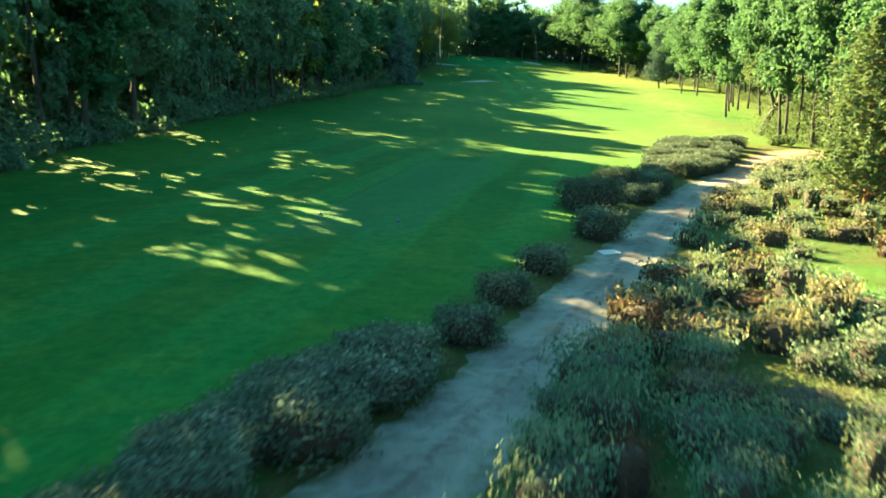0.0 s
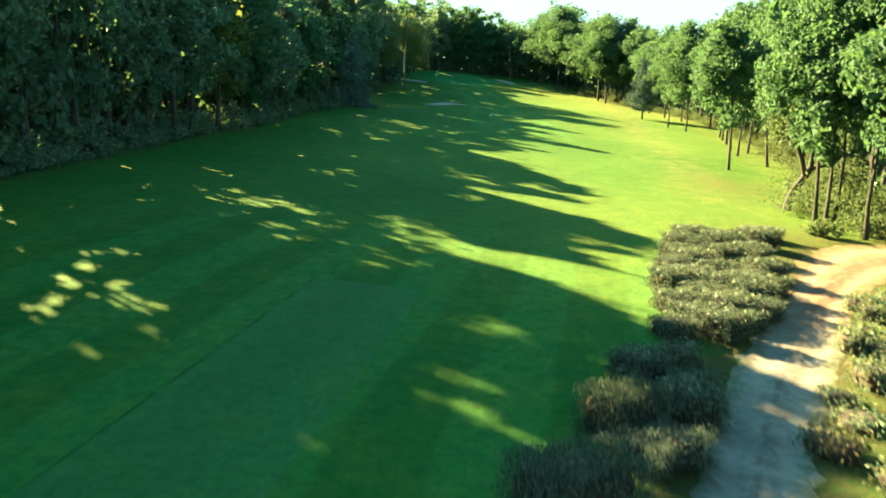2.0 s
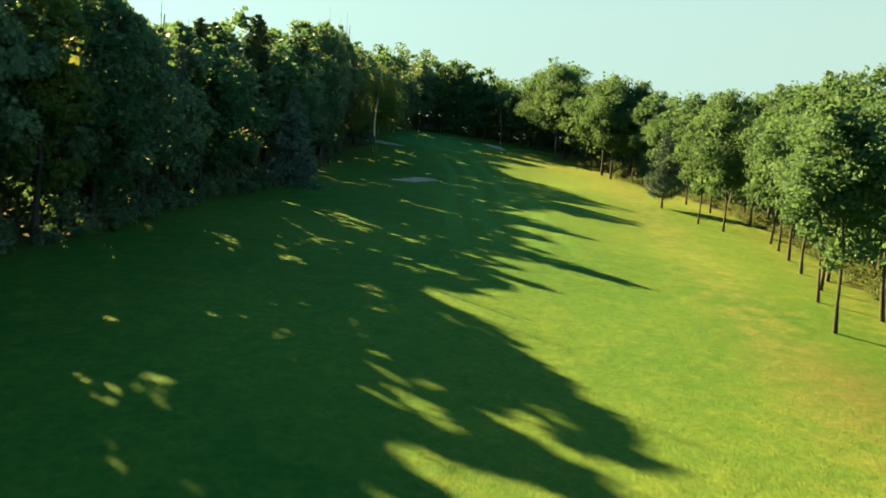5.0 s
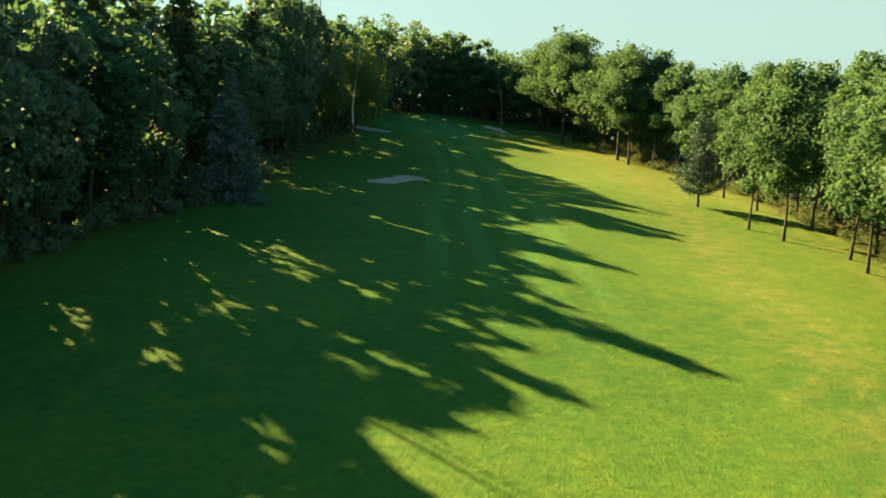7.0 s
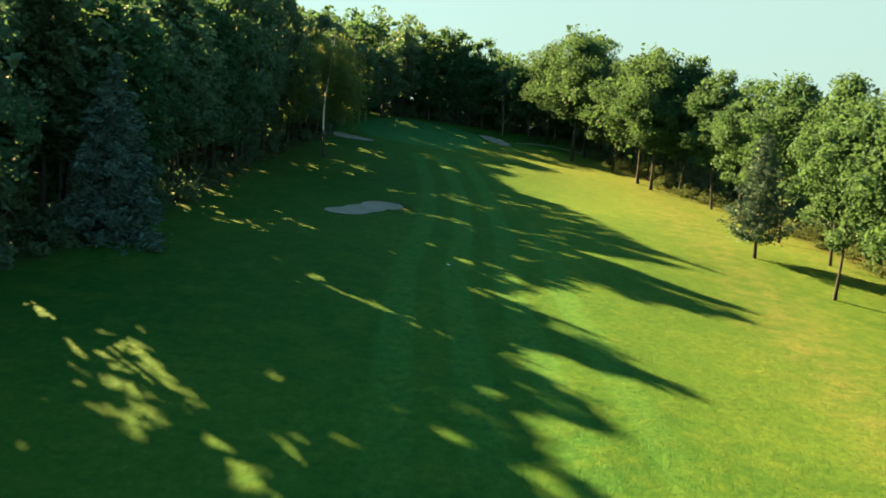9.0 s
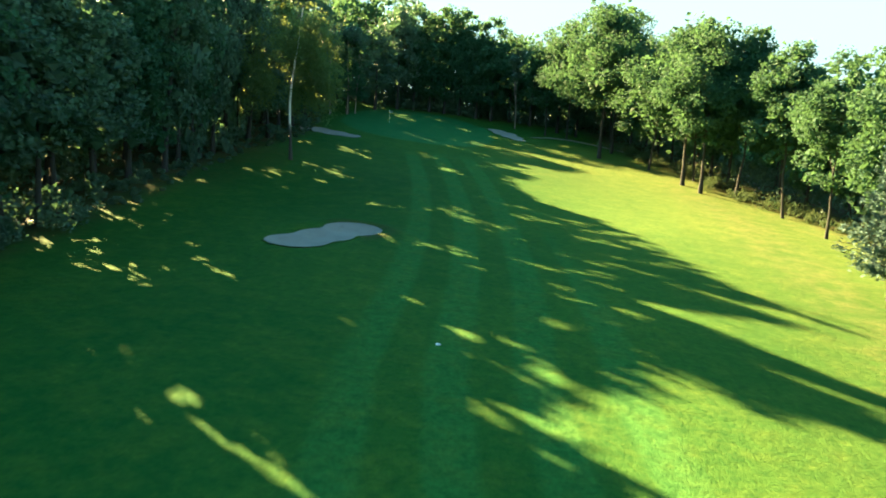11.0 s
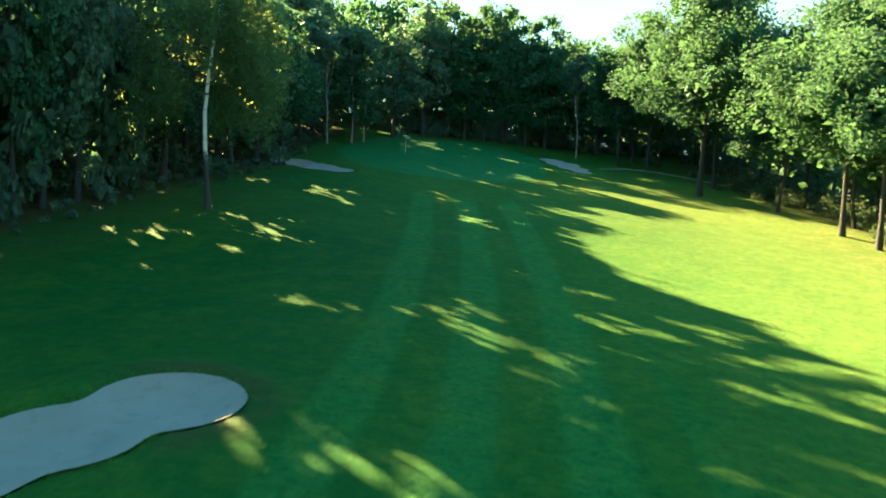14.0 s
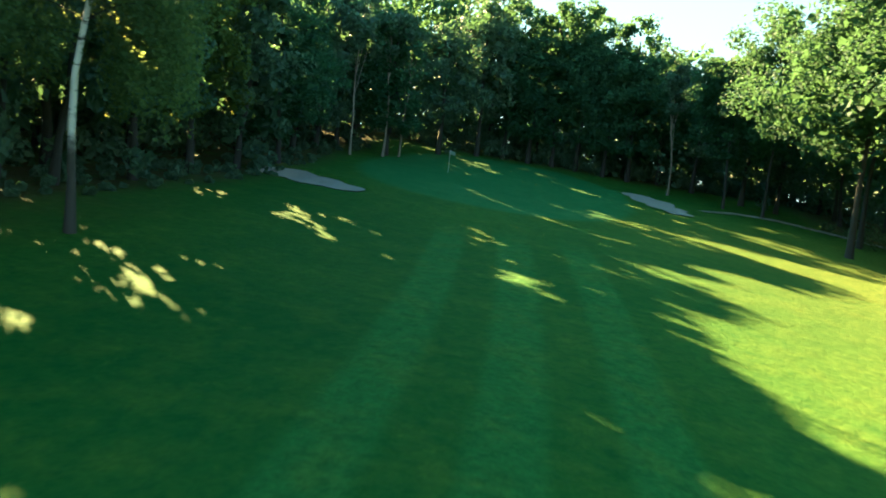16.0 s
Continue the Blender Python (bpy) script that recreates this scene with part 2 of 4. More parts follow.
def track_material():
    n = Nodes("track_dirt")
    p = n.pos()
    big, mid, fine = n.noise(0.5, 4.0, 0.6, p), n.noise(2.6, 6.0, 0.65, p, 0.4), n.noise(22.0, 5.0, 0.7, p)
    col = n.mix(n.step(big, 0.35, 0.68), (0.150, 0.143, 0.127), (0.215, 0.206, 0.186))
    col = n.mix(n.math("MULTIPLY", n.step(mid, 0.45, 0.60), 0.8), col, (0.130, 0.118, 0.102))
    col = n.mix(n.math("MULTIPLY", n.step(n.noise(8.0, 5.0, 0.7, p, 0.6), 0.52, 0.66), 0.6), col, (0.115, 0.102, 0.086))
    col = n.mix(n.math("MULTIPLY", n.step(fine, 0.5, 0.8), 0.5), col, (0.28, 0.27, 0.243))
    red = n.math("MULTIPLY", n.attr("litter"), n.step(n.math("ADD", n.math("MULTIPLY", mid, 0.6), n.math("MULTIPLY", big, 0.5)), 0.34, 0.58))
    col = n.mix(n.math("MULTIPLY", red, 0.85), col, (0.165, 0.092, 0.052))
    side = n.math("ADD", n.attr("across"), n.math("MULTIPLY", n.math("SUBTRACT", big, 0.5), 0.5))
    rut = n.math("SUBTRACT", 1.0, n.step(n.math("ABSOLUTE", n.math("SUBTRACT", side, 0.04)), 0.02, 0.11))
    col = n.mix(n.math("MULTIPLY", rut, n.math("MULTIPLY", n.step(mid, 0.38, 0.55), 0.4)), col, (0.059, 0.049, 0.039))
    lane = n.math("SUBTRACT", 1.0, n.step(n.math("ABSOLUTE", n.math("SUBTRACT", n.math("ABSOLUTE", side), 0.52)), 0.05, 0.3))
    col = n.mix(n.math("MULTIPLY", lane, 0.35), col, (0.27, 0.258, 0.232))
    moss = n.math("MULTIPLY", n.attr("verge"), n.step(mid, 0.34, 0.6))
    col = n.mix(n.math("MULTIPLY", moss, 0.85), col, (0.070, 0.094, 0.028))
    n.bump(n.math("ADD", mid, n.math("MULTIPLY", fine, 0.3)), 0.9, 0.12)
    return n.finish(col, 0.95, 0.1)


TRACK = track_material()


def sand_material():
    n = Nodes("bunker_sand")
    p = n.pos()
    big, fine = n.noise(0.8, 4.0, 0.6, p), n.noise(14.0, 4.0, 0.6, p)
    col = n.mix(big, (0.225, 0.207, 0.177), (0.310, 0.287, 0.247))
    col = n.mix(n.math("MULTIPLY", n.step(n.noise(2.2, 4.0, 0.6, p), 0.55, 0.7), 0.4), col, (0.18, 0.165, 0.13))
    n.bump(n.math("ADD", fine, big), 0.5, 0.05)
    return n.finish(col, 0.95, 0.1)


SAND = sand_material()


def plain_material(name, colour, rough=0.6, metal=0.0):
    n = Nodes(name)
    f = n.noise(6.0, 4.0, 0.6, n.local())
    n.bsdf.inputs["Metallic"].default_value = metal
    return n.finish(n.mix(n.step(f, 0.3, 0.8), colour, tuple(c * 0.72 for c in colour)), rough, 0.4)


DARK_CORE = plain_material("dark_twigs", (0.035, 0.028, 0.02), 0.95)
WHITE_PAINT = plain_material("white_paint", (0.8, 0.8, 0.78), 0.45)
BLUE_PAINT = plain_material("blue_paint", (0.05, 0.08, 0.12), 0.4)
GALVANISED = plain_material("galvanised_metal", (0.36, 0.38, 0.39), 0.6, 0.3)
FLAG_CLOTH = plain_material("flag_cloth", (0.16, 0.24, 0.2), 0.8)


# ---- shape of the land ----
def clamp(a, lo, hi):
    return np.minimum(np.maximum(a, lo), hi)


def land(x, y):
    """Height of the slope: it climbs along y and falls away along x; behind the woods it levels out."""
    x, y = np.asarray(x, float), np.asarray(y, float)
    over = np.maximum(y - 297.0, 0.0)
    y = np.where(y > 297.0, 297.0 + 40.0 * (1.0 - np.exp(-over / 40.0)), np.maximum(y, -70.0))
    u, v = (y - 120.0) / 100.0, clamp(x, -45.0, 80.0) / 40.0
    t = clamp((y - 148.0 - 0.6 * clamp(x, 0.0, 50.0)) / 55.0, 0.0, 1.0)
    return 13.768 + 9.918 * u + 1.874 * u * u - 1.877 * v - 0.522 * u * v - 1.25 * t * t * (3.0 - 2.0 * t)


def along(points, y):
    """x of a plan line at y, from (x, y) points sorted by y."""
    return np.interp(y, [p[1] for p in points], [p[0] for p in points])


LEFT_EDGE = [(-23, -60), (-22, 20), (-22.5, 40), (-23.5, 52), (-22, 75), (-20.5, 91), (-16.5, 112), (-13, 140), (-9.2, 156.1), (-8, 171.3), (-7.2, 192.9), (-6.3, 213.5), (-3.5, 232.7), (-1.2, 250.1), (-2.3, 274.1), (-3, 312)]
RIGHT_EDGE = [(26, -60), (25, 30), (27, 50), (33, 75), (43, 100), (48, 122), (53, 142), (58, 168), (58.7, 190.4), (59.3, 207.9), (59, 223.1), (54.1, 236.1), (52.7, 251.4), (49.7, 268.3), (46.7, 280.9), (47, 312)]
TRACK_LINE = [(-5.2, 1.0, 1.15), (-3.1, 5.5, 1.15), (-0.75, 10.5, 1.0), (1.0, 14.2, 0.97), (2.4, 17.7, 1.0), (4.05, 21.6, 1.0), (6.3, 26.8, 1.0), (9.1, 33.2, 1.05), (11.6, 38.8, 1.1), (14.2, 43.6, 1.25), (17.9, 49.8, 1.2), (21.8, 56.4, 1.3), (25.5, 61.5, 2.0), (29.5, 65.0, 2.7), (35.0, 67.0, 2.6)]


def track_distance(x, y):
    best = np.full(np.shape(x), 1e9)
    for (ax, ay, aw), (bx, by, bw) in zip(TRACK_LINE, TRACK_LINE[1:]):
        dx, dy = bx - ax, by - ay
        t = clamp(((x - ax) * dx + (y - ay) * dy) / (dx * dx + dy * dy), 0.0, 1.0)
        best = np.minimum(best, np.hypot(x - ax - t * dx, y - ay - t * dy) - (aw + (bw - aw) * t))
    return best


# bunkers: name, circles (x, y, r) whose smooth union is the outline
BUNKERS = [
    [(6.6, 182.8, 2.05), (8.2, 185.4, 1.9), (9.9, 188.4, 2.05)],
    [(-3.0, 251.7, 1.1), (-0.8, 251.2, 1.9), (1.9, 249.6, 1.9), (4.4, 248.6, 1.3)],
    [(28.4, 279.0, 1.6), (29.6, 276.0, 2.1), (30.6, 272.5, 1.9), (31.3, 269.2, 1.3)],
]
DEPTHS = (0.5, 0.5, 0.16)


def bunker_field(circles, x, y):
    """Negative inside the outline, metres."""
    d = [np.hypot(x - a, y - b) - r for a, b, r in circles]
    return -np.log(sum(np.exp(-2.2 * np.minimum(q, 150.0)) for q in d)) / 2.2


def ground_z(x, y, bed=0.0):
    """The finished surface: the slope with its swells, the track's bed, bunker bowls and the raised green."""
    x, y = np.asarray(x, float), np.asarray(y, float)
    z = land(x, y)
    z = z + 0.16 * np.sin(x * 0.21 + y * 0.05) * np.sin(y * 0.13 - x * 0.04) * clamp((y - 60) / 40, 0, 1)
    z = z - 0.10 * clamp(1.0 - track_distance(x, y) / 0.5, 0, 1)
    for c, deep in zip(BUNKERS, DEPTHS):
        f = bunker_field(c, x, y)
        z = z - deep * clamp((0.25 - f) / 1.3, 0, 1) - bed * clamp((-0.2 - f) / 0.7, 0, 1)
        z = z + 0.28 * np.exp(-((f - 0.9) / 0.9) ** 2) * clamp((y - np.mean([q[1] for q in c])) / 3, 0, 1)
    return z


# ---- mesh helpers ----
LEAFAGE = {}


def mesh_of(name, verts, faces, mat, smooth=True, tint=None):
    """verts (n,3), faces (m,k) of equal k."""
    me = bpy.data.meshes.new(name)
    verts, faces = np.asarray(verts, np.float32), np.asarray(faces, np.int32)
    k = faces.shape[1]
    me.vertices.add(len(verts))
    me.vertices.foreach_set("co", verts.ravel())
    me.loops.add(faces.size)
    me.loops.foreach_set("vertex_index", faces.ravel())
    me.polygons.add(len(faces))
    me.polygons.foreach_set("loop_start", np.arange(len(faces), dtype=np.int32) * k)
    me.polygons.foreach_set("use_smooth", np.full(len(faces), smooth))
    if tint is not None:
        me.attributes.new("tint", "FLOAT", "POINT").data.foreach_set("value", np.asarray(tint, np.float32))
    for m in mat if isinstance(mat, (list, tuple)) else [mat]:
        me.materials.append(m)
    me.update(calc_edges=True)
    me.validate()
    if tint is not None:
        LEAFAGE[me.name] = (verts, tint, mat)
    return me


def attribute(me, name, values):
    me.attributes.new(name, "FLOAT", "POINT").data.foreach_set("value", np.asarray(values, np.float32))


def child(name, me, parent, label=""):
    ob = new(name, me)
    ob.parent = parent
    return tagged(ob, label) if label else ob


def unit(a):
    return a / np.maximum(np.linalg.norm(a, axis=-1, keepdims=True), 1e-9)


def leaves(rng, pos, normal, size, slim=0.6, fold=0.25, up=0.0):
    """One folded four-cornered leaf or spray at each place. Returns verts and faces."""
    n = len(pos)
    normal = unit(normal)
    side = rng.normal(size=(n, 3))
    side[:, 2] += up
    a = unit(side - normal * np.sum(side * normal, 1, keepdims=True))
    b = np.cross(normal, a)
    s = (size * rng.uniform(0.6, 1.35, n))[:, None]
    w = s * slim * rng.uniform(0.7, 1.2, n)[:, None]
    v = np.stack([pos - a * s * 0.5, pos + b * w * 0.5 + normal * s * fold, pos + a * s * 0.5, pos - b * w * 0.5 + normal * s * fold * 0.6], 1)
    return v.reshape(-1, 3), np.arange(n * 4).reshape(-1, 4)


def puff_points(rng, centres, radii, count, squash=0.8, fill=0.35):
    """Places and outward ways on the skins of overlapping puffs, with a tint for each puff."""
    radii = np.asarray(radii, float)
    pick = rng.choice(len(centres), count, p=radii ** 2 / np.sum(radii ** 2))
    way = unit(rng.normal(size=(count, 3)))
    r = radii[pick] * (1.0 - fill * rng.random(count) ** 2.2) * (1.0 + 0.12 * rng.normal(size=count))
    pos = np.asarray(centres)[pick] + way * r[:, None] * np.array([1.0, 1.0, squash])
    tone = rng.random(len(centres))
    return pos, way, clamp(tone[pick] * 0.8 + 0.2 * rng.random(count), 0, 1)


def tube(points, radii, sides=7):
    """A tapered limb along points."""
    pts = np.asarray(points, float)
    way = unit(np.gradient(pts, axis=0))
    ref = np.array([0.3, 1.0, 0.1]) if abs(way[0, 2]) > 0.8 else np.array([0.0, 0.0, 1.0])
    a = unit(np.cross(way, ref))
    b = np.cross(way, a)
    ang = np.linspace(0, 2 * np.pi, sides, endpoint=False)
    ring = np.cos(ang)[None, :, None] * a[:, None] + np.sin(ang)[None, :, None] * b[:, None]
    v = (pts[:, None] + ring * np.asarray(radii)[:, None, None]).reshape(-1, 3)
    f = []
    for i in range(len(pts) - 1):
        for j in range(sides):
            k = (j + 1) % sides
            f.append((i * sides + j, i * sides + k, (i + 1) * sides + k, (i + 1) * sides + j))
    return v, np.array(f)


def join(parts):
    vs, fs, n = [], [], 0
    for v, f in parts:
        vs.append(v)
        fs.append(np.asarray(f) + n)
        n += len(v)
    return np.concatenate(vs), np.concatenate(fs)


def stem(rng, height, radius, bend=0.3, steps=7, flare=1.5):
    t = np.linspace(0, 1, steps)
    wob = np.cumsum(rng.normal(0, bend / steps, (steps, 2)), 0) * (t[:, None] ** 0.6) * 2
    pts = np.column_stack([wob, t * height])
    pts[0, 2] = -0.35
    rad = radius * (1 - 0.72 * t)
    rad[0] *= flare
    return pts, rad


# ---- kinds of plants ----
def broadleaf(rng, height, spread, base, count, leaf, mat, bark, limbs=7, trunk=0.28, puffs=34, lean=0.0, puff=0.33):
    """Trunk and crown meshes of a broadleaved tree; base is the share of the height with a bare trunk."""
    pts, rad = stem(rng, height * 0.82, trunk, 0.9 + lean, 8)
    mid = height * (base + (1 - base) * 0.48)
    half = height * (1 - base) * 0.5
    way = unit(rng.normal(size=(puffs, 3)) * np.array([1, 1, 0.9]))
    reach = rng.uniform(0.25, 1.0, puffs) ** 0.6 * (1.06 - 0.5 * puff) * (1.0 + 0.16 * np.sin(3.0 * np.arctan2(way[:, 1], way[:, 0]) + rng.uniform(0, 6)))
    cen = way * reach[:, None] * np.array([spread, spread, half]) + np.array([0, 0, mid])
    taper = 1.0 - 0.35 * clamp((cen[:, 2] - mid) / half, 0, 1)
    cen[:, :2] *= taper[:, None]
    top = np.array([[0.1, 0.1, height - spread * 0.3], [0.0, 0.2, mid]])
    cen = np.concatenate([cen, top])
    r = np.concatenate([rng.uniform(0.7, 1.3, puffs) * puff * spread, [spread * 0.33, spread * 0.5]])
    pos, out, tone = puff_points(rng, cen, r, count, 0.75)
    stray = rng.random(count) < 0.05
    pos[stray] += out[stray] * rng.uniform(0.1, 0.5, (int(stray.sum()), 1))
    lv, lf = leaves(rng, pos, out + rng.normal(0, 1.0, (count, 3)) + np.array([0, 0, 0.25]), leaf, 0.78)
    # large inner leaves block the light; darkest tint puts in the inner shade
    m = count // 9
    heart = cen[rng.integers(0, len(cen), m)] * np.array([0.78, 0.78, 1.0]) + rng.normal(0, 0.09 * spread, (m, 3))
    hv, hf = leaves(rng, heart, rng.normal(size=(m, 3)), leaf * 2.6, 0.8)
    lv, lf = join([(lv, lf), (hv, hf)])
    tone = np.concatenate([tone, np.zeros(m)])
    parts = [tube(pts, rad, 8)]
    for i in range(limbs):
        k = rng.integers(3, 7)
        target = cen[rng.integers(0, puffs)]
        start = pts[k]
        bow = (start + target) / 2 + np.array([0, 0, rng.uniform(-0.6, 0.3)])
        line = np.array([start, start * 0.5 + bow * 0.5, bow, target])
        parts.append(tube(line, rad[k] * np.array([0.6, 0.45, 0.32, 0.12]), 5))
    tv, tf = join(parts)
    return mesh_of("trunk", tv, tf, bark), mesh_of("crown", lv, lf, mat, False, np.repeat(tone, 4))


def conifer(rng, height, spread, base, count, leaf, mat, bark, droop=0.25, trunk=0.2, levels=16, shape=1.0):
    """A trunk with whorls of drooping boughs that carry needle sprays."""
    pts, rad = stem(rng, height * 0.98, trunk, 0.15, 8, 1.3)
    parts, where, ways, tones = [tube(pts, rad, 7)], [], [], []
    for i in range(levels):
        t = i / (levels - 1)
        z = height * (base + (0.97 - base) * t)
        reach = spread * (1 - t) ** shape * rng.uniform(0.65, 1.15) + 0.25
        k = max(4, int(8 - 3 * t))
        turn = rng.uniform(0, 6.28)
        for j in range(k):
            a = turn + 6.283 * j / k + rng.normal(0, 0.15)
            length = reach * rng.uniform(0.7, 1.15)
            s = np.linspace(0, 1, 5)
            line = np.column_stack([np.cos(a) * s * length, np.sin(a) * s * length, z - droop * length * s ** 1.4 + 0.12 * length * s ** 3])
            parts.append(tube(line, 0.045 * (1 - t * 0.6) * (1.05 - s), 4))
            m = max(6, int(count / (levels * k) * (0.35 + 1.3 * (1 - t))))
            q = rng.uniform(0.12, 1.0, m) ** 0.8
            p = np.column_stack([np.interp(q, s, line[:, c]) for c in range(3)])
            width = 0.26 * length * (1.1 - q)
            p += rng.normal(0, 1, (m, 3)) * np.column_stack([width, width, 0.10 + width * 0.25])
            where.append(p)
            ways.append(np.column_stack([rng.normal(0, 0.5, m), rng.normal(0, 0.5, m), np.ones(m)]))
            tones.append(np.full(m, clamp(rng.normal(0.5, 0.2), 0, 1)))
    pos, out, tone = np.concatenate(where), np.concatenate(ways), np.concatenate(tones)
    lv, lf = leaves(rng, pos, out + rng.normal(0, 0.35, out.shape), leaf, 0.42, 0.12)
    tv, tf = join(parts)
    return mesh_of("trunk", tv, tf, bark), mesh_of("crown", lv, lf, mat, False, np.repeat(tone, 4))


def weeping_birch(rng, height, spread, count, leaf):
    """A white-stemmed birch with hanging strands."""
    pts, rad = stem(rng, height * 0.9, 0.18, 0.7, 9, 1.5)
    pts[:, 0] += 0.09 * pts[:, 2] * np.linspace(0, 1, 9)
    bole, parts, where, tones = tube(pts, rad, 10), [], [], []
    strands = 910
    per = count // strands
    for i in range(26):
        k = rng.integers(4, 9)
        a = rng.uniform(-0.7, 3.8) if k < 6 else rng.uniform(0, 6.283)
        length = spread * rng.uniform(0.55, 1.0) * (1.15 - 0.5 * k / 9)
        s = np.linspace(0, 1, 6)
        line = pts[k] + np.column_stack([np.cos(a) * s * length, np.sin(a) * s * length, 2.2 * s - 2.4 * s ** 2.5])
        parts.append(tube(line, rad[k] * 0.2 * (1.06 - s), 5))
        for j in range(strands // 26):
            q = rng.uniform(0.12 if k >= 6 else 0.5, 1.05)
            top = np.array([np.interp(q, s, line[:, c]) for c in range(3)]) + rng.normal(0, 0.35, 3)
            drop = rng.uniform(2.0, min(9.5, max(3.0, pts[k][2] - 5.5 + 3.0 * max(0.0, q - 0.6))))
            h = rng.random(per) ** 0.85
            p = top + np.column_stack([rng.normal(0, 0.16, per) + 0.12 * h, rng.normal(0, 0.16, per), -h * drop])
            where.append(p)
            tones.append(np.full(per, rng.random()))
    pos, tone = np.concatenate(where), np.concatenate(tones)
    pos[:, 2] = np.maximum(pos[:, 2], 2.2)
    lv, lf = leaves(rng, pos, rng.normal(size=(len(pos), 3)), leaf, 0.65, 0.15, 0.8)
    tv, tf = join([bole] + parts)
    wood = mesh_of("trunk", tv, tf, [BIRCH_BARK, BARK])
    wood.polygons.foreach_set("material_index", (np.arange(len(tf)) >= len(bole[1])).astype(np.int32))
    return wood, mesh_of("crown", lv, lf, BIRCH_LEAF, False, np.repeat(tone, 4))


def tree_thing(name, meshes, label, category="tree", group=""):
    root = tagged(new(name), label, category, group)
    child("trunk", meshes[0], root)
    child("crown", meshes[1], root)
    return root


def stand(ob, x, y, turn=0.0, scale=1.0, wide=None, sink=0.05, tilt=0.0):
    """The pose of a plant on the ground at x, y."""
    w = wide or scale
    return pose(x, y, float(ground_z(x, y)) - sink, tilt, 0, turn) @ Matrix.Diagonal((w, w, scale, 1))


def clipped_shrub(rng, length, width, height, per_m2, leaf, mat, round_=0.35, ragged=0.06, name="foliage"):
    """Core and foliage meshes of a shrub or a length of clipped hedge, centred on its base."""
    area = 2 * (length + width) * height + length * width
    n = int(area * per_m2)
    q = rng.random(n) * area
    top = q < length * width * 1.15
    u, v = rng.uniform(-1, 1, n), rng.uniform(-1, 1, n)
    p = np.zeros((n, 3))
    nr = np.zeros((n, 3))
    p[top] = np.column_stack([u, v, np.ones(n)])[top]
    long_side = (~top) & (rng.random(n) < length / (length + width))
    short = (~top) & ~long_side
    sign = np.where(rng.random(n) < 0.5, -1.0, 1.0)
    p[long_side] = np.column_stack([u, sign, rng.uniform(0.05, 1, n)])[long_side]
    p[short] = np.column_stack([sign, v, rng.uniform(0.05, 1, n)])[short]
    # round the box towards an ellipsoid
    c = p - np.array([0, 0, 0.35])
    ball = unit(c * np.array([1, 1, 1.4]))
    ball = ball * np.array([1.0, 1.0, 0.75]) + np.array([0, 0, 0.3])
    shape = p * (1 - round_) + ball * round_
    lump = np.array([noise.noise(Vector((a[0] * length * 0.9 + length * 7, a[1] * width * 0.9, a[2] * 2 + width * 3))) for a in shape[:, :3]])
    swell = 1.0 + 0.30 * lump * (0.5 + round_)
    nr = unit(c * np.array([1, 1, 0.9]))
    pos = shape * np.array([length / 2, width / 2, height]) * np.column_stack([swell, swell, 0.92 + 0.16 * lump])
    pos += nr * rng.normal(0, ragged, (n, 1)) + rng.normal(0, ragged * 0.4, (n, 3))
    pos[:, 2] = np.maximum(pos[:, 2], 0.02)
    # paler twig tips, plus lit tops and shaded hollows put into the tone
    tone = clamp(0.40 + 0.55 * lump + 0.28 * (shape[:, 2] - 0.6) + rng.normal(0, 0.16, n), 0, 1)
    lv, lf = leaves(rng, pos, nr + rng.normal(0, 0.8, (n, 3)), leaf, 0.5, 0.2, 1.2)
    # a solid dark core under the leaves, in place of twigs
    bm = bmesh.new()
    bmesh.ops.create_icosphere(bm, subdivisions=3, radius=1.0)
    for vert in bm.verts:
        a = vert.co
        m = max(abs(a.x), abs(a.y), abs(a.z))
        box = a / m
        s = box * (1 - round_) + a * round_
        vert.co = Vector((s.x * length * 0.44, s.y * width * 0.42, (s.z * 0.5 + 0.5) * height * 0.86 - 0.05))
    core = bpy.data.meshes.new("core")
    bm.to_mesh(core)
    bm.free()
    core.materials.append(DARK_CORE)
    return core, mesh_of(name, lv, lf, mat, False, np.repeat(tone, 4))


def shrub_thing(name, meshes, label, category, group=""):
    root = tagged(new(name), label, category, group)
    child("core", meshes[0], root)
    child("foliage", meshes[1], root)
    return root


